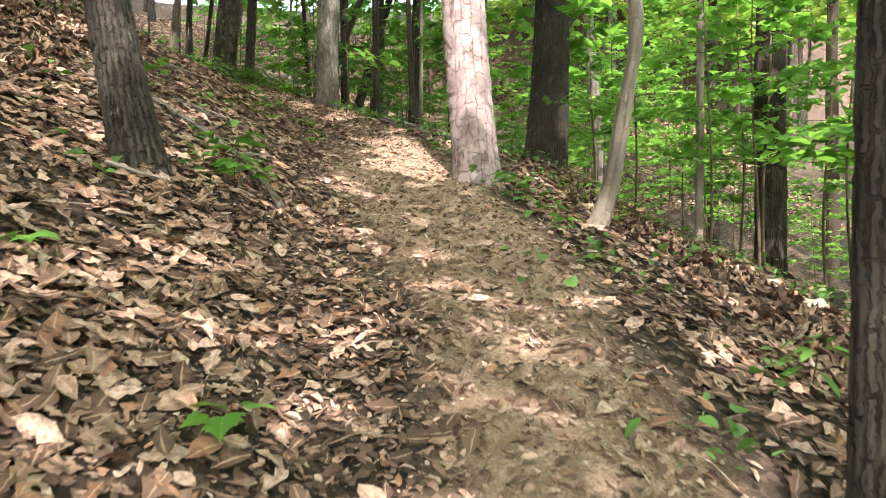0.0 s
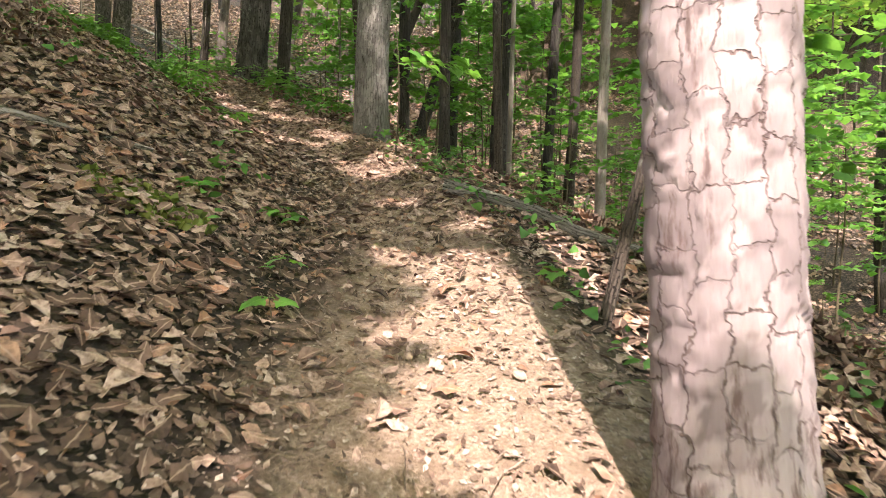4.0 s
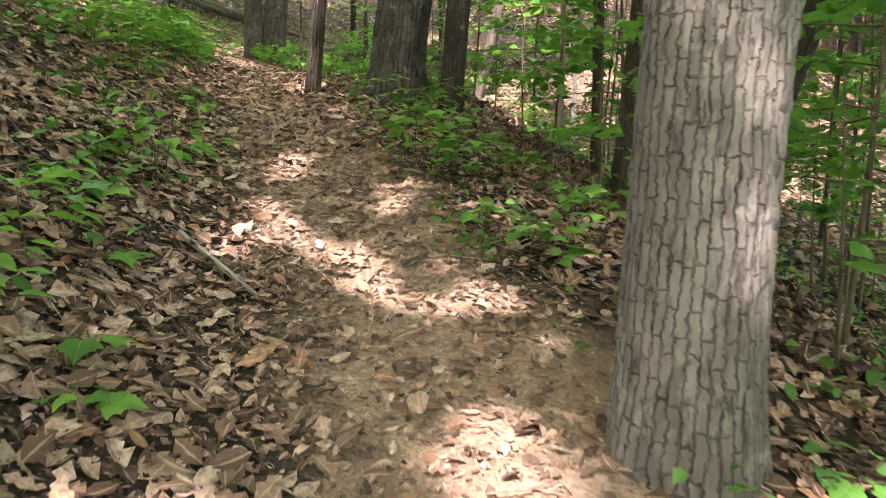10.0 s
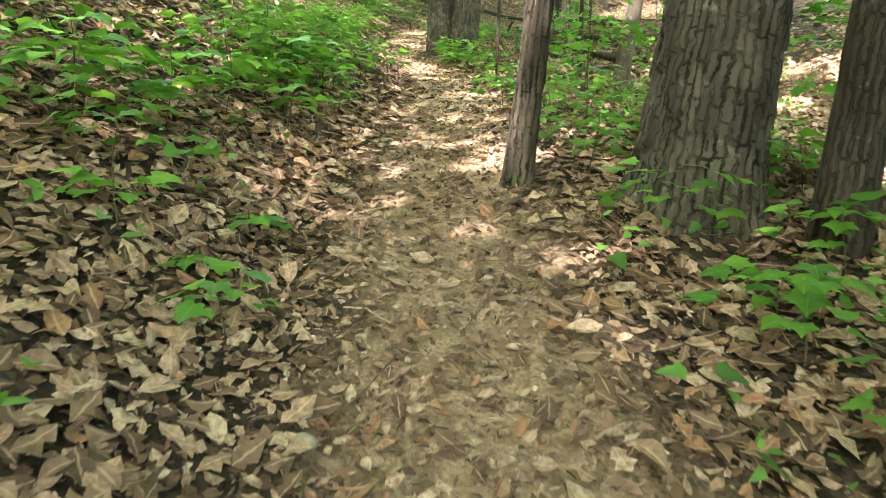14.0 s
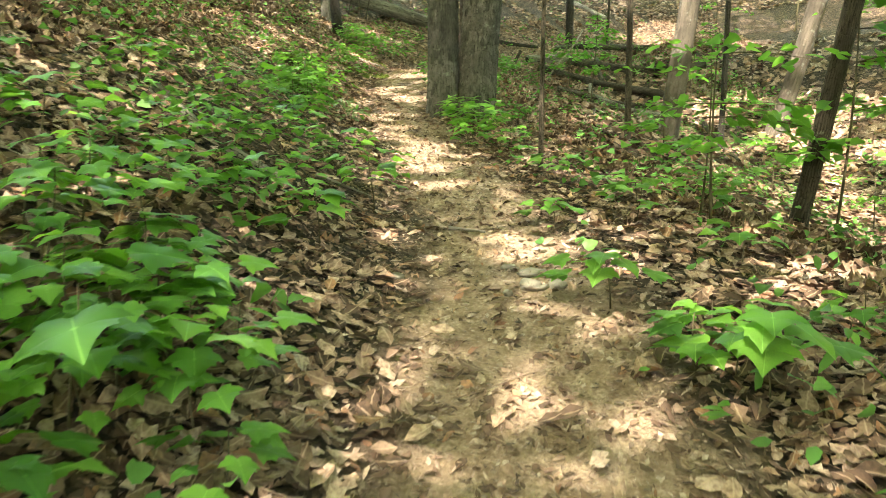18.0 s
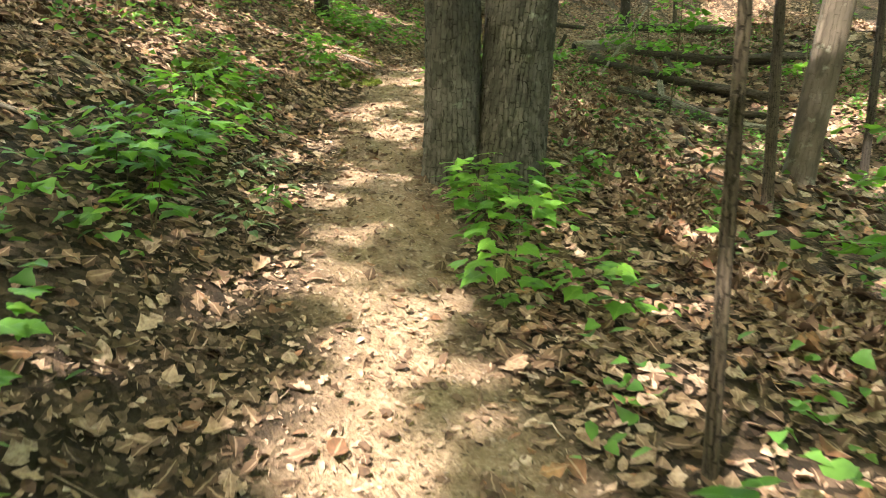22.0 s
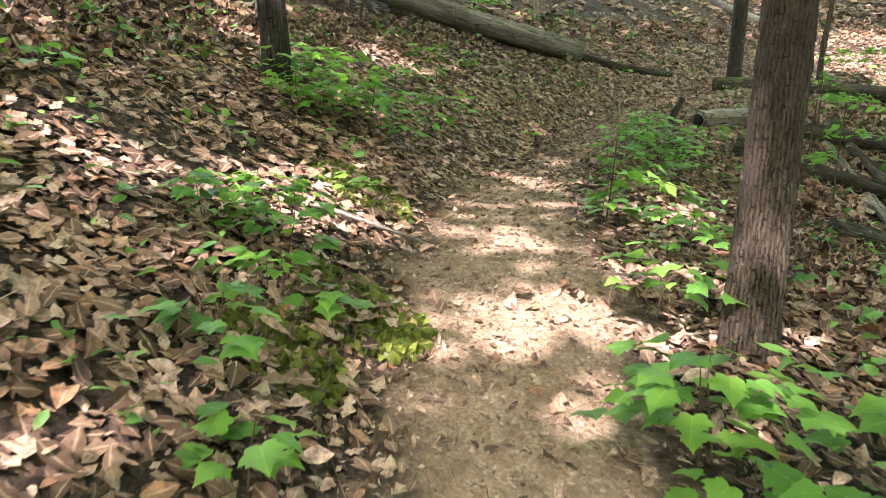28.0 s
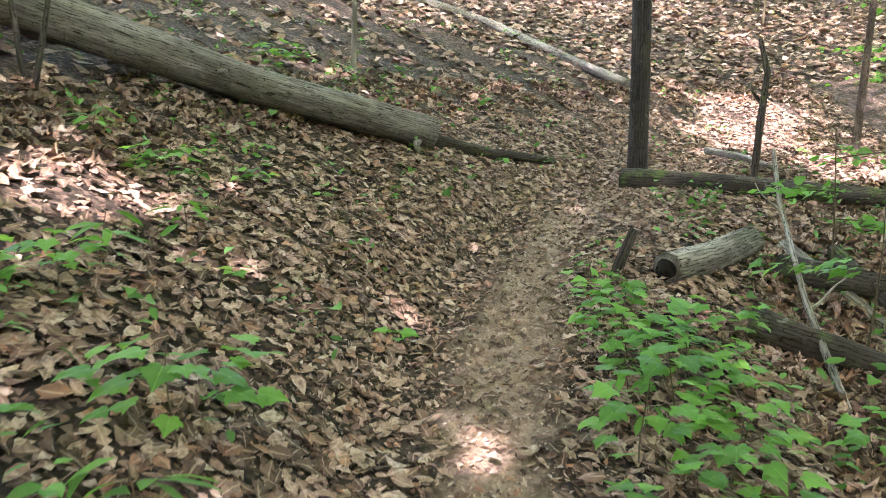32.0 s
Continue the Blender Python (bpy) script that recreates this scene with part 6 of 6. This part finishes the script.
def twigs():
    """Fine twigs strewn over trail and bank."""
    x, y, s, d = along_points(900, 8, 57, -3, 3)
    q = np.linspace(0, 1, 4)
    v, t, base = [], [], 0
    for k in range(len(x)):
        a, ln, r = RNG.uniform(0, 6.28), RNG.uniform(0.08, 0.4), RNG.uniform(0.0015, 0.004)
        px, py = x[k] + math.cos(a) * ln * q, y[k] + math.sin(a) * ln * q + 0.03 * np.sin(5 * q)
        pz = ground(px, py) + 0.014 + RNG.uniform(0, 0.012)
        nx, ny = -math.sin(a) * r, math.cos(a) * r
        ring = np.stack([np.stack([px + nx, py + ny, pz], 1), np.stack([px - nx, py - ny, pz], 1), np.stack([px, py, pz + 1.7 * r], 1)], 1).reshape(-1, 3)
        v.append(ring)
        for i in range(3):
            for j in range(3):
                a0, a1 = 3 * i + j, 3 * i + (j + 1) % 3
                t.append((base + a0, base + a1, base + a1 + 3))
                t.append((base + a0, base + a1 + 3, base + a0 + 3))
        base += 12
    tagged(new("twigs", mesh_of("twigs", np.concatenate(v), np.array(t), CHIPS, False)), "thin brown twigs strewn over trail and bank", "twigs", kind="stuff")


twigs()


def stone(x, y, wide, tall, seed, label="half-buried grey stone in the trail", mat=None):
    bm = bmesh.new()
    bmesh.ops.create_icosphere(bm, subdivisions=3, radius=1)
    for v in bm.verts:
        k = 1 + 0.34 * noise.noise(v.co * 1.6 + Vector((seed, 0, 0))) + 0.14 * noise.noise(v.co * 4 + Vector((0, seed, 0))) + 0.05 * noise.noise(v.co * 11)
        v.co = Vector((v.co.x * wide * k, v.co.y * wide * 0.75 * k, max(v.co.z, -0.5) * tall * k))
    me = bpy.data.meshes.new("stone")
    bm.to_mesh(me)
    bm.free()
    me.materials.append(mat or MOSSY)
    for p in me.polygons:
        p.use_smooth = True
    ob = tagged(new("stone", me), label, "stone", "stones in the trail")
    ob.location, ob.rotation_euler = (x, y, height(x, y) + tall * 0.25), (0, 0, seed)


for x, y, w, h in ((-8.04, 21.47, 0.09, 0.03), (-8.2, 21.5, 0.05, 0.025), (-7.9, 21.3, 0.06, 0.02), (-7.2, 19.2, 0.05, 0.02), (-6.1, 18.4, 0.04, 0.02), (-6.4, 18.0, 0.045, 0.02), (-5.2, 16.6, 0.05, 0.025), (-8.6, 21.0, 0.05, 0.02), (-4.8, 15.2, 0.06, 0.03), (-15.9, 29.2, 0.05, 0.02)):
    stone(x, y, w, h, x * 3)


for x, y, w, h in ((-7.95, 21.29, 0.075, 0.035), (-7.83, 21.36, 0.06, 0.03), (-8.0, 21.15, 0.035, 0.02)):
    stone(x, y, w, h, y, "flat pale stone set in the bare trail")
for x, y, w, h in ((3.3, 5.5, 0.13, 0.09), (3.6, 5.35, 0.12, 0.08), (3.05, 5.75, 0.10, 0.06), (3.8, 5.7, 0.14, 0.10), (3.45, 5.15, 0.08, 0.05)):
    stone(x, y, w, h, x * 2, "pale sunlit boulder among the brush below the trail")


def moss_hump(x, y, wide, tall):
    """A low hump of rotted wood and earth under moss tufts."""
    z = height(x, y)
    thing = empty("moss_hump", x, y, z, "low hump of rotted stump covered in dark moss on the bank", "moss")
    bm = bmesh.new()
    bmesh.ops.create_icosphere(bm, subdivisions=5, radius=1)
    for v in bm.verts:
        k = 1 + 0.30 * noise.noise(v.co * 1.7 + Vector((3, 0, 0))) + 0.14 * noise.noise(v.co * 5) + 0.06 * noise.noise(v.co * 14)
        v.co = Vector((v.co.x * wide * k, v.co.y * wide * 0.6 * k, max(v.co.z, -0.5) * tall * k))
    spots = np.array([v.co for v in bm.verts if v.co.z > 0.0])
    ups = np.array([v.normal for v in bm.verts if v.co.z > 0.0])
    me = bpy.data.meshes.new("hump")
    bm.to_mesh(me)
    bm.free()
    me.materials.append(MOSSY_EARTH)
    part("hump", me, thing)
    patchy = np.sin(9 * spots[:, 0] + 2) * np.sin(11 * spots[:, 1]) > -0.35
    spots, ups = spots[patchy], ups[patchy]
    spots, ups = np.repeat(spots, 2, 0) + RNG.normal(0, 0.008, (2 * len(spots), 3)), np.repeat(ups, 2, 0)
    v, t = scatter([DIAMOND], spots, frames_for(ups * 0.5 + RNG.normal(0, 0.8, spots.shape), RNG.uniform(0, 6.28, len(spots))), RNG.uniform(0.015, 0.045, len(spots)))
    tagged(part("moss", mesh_of("moss", v, t, MOSS, False), thing, "dark green moss tufts"), "dark green moss tufts", kind="stuff")


moss_hump(-14.98, 25.85, 0.36, 0.10)


def moss_patch(x, y, wide, n, label):
    a, r = RNG.uniform(0, 6.28, n), wide * np.sqrt(RNG.random(n))
    px, py = x + np.cos(a) * r, y + np.sin(a) * r * 0.7
    p = np.stack([px, py, ground(px, py) + 0.005], 1)
    up = RNG.normal(0, 1, (n, 3)) * (1, 1, 0.2) + (0, 0, 0.35)
    v, t = scatter([DIAMOND], p, frames_for(up, RNG.uniform(0, 6.28, n)), RNG.uniform(0.03, 0.075, n))
    tagged(new("moss", mesh_of("moss", v, t, MOSS, False)), label, "moss", kind="stuff")


moss_patch(-15.9, 28.95, 0.38, 2600, "tuft of green moss and grass at the trail edge")
moss_patch(-16.95, 30.1, 0.40, 1500, "yellow-green moss beside the trail")
moss_patch(-15.8, 28.4, 0.30, 1200, "green moss on the trail edge")
moss_patch(-14.6, 25.8, 0.5, 1800, "green moss under the bank")
moss_patch(-14.7, 26.05, 0.25, 900, "dark green moss at the foot of the mound")
moss_patch(-1.9, 8.6, 0.35, 900, "small green moss and grass patch on the bank")
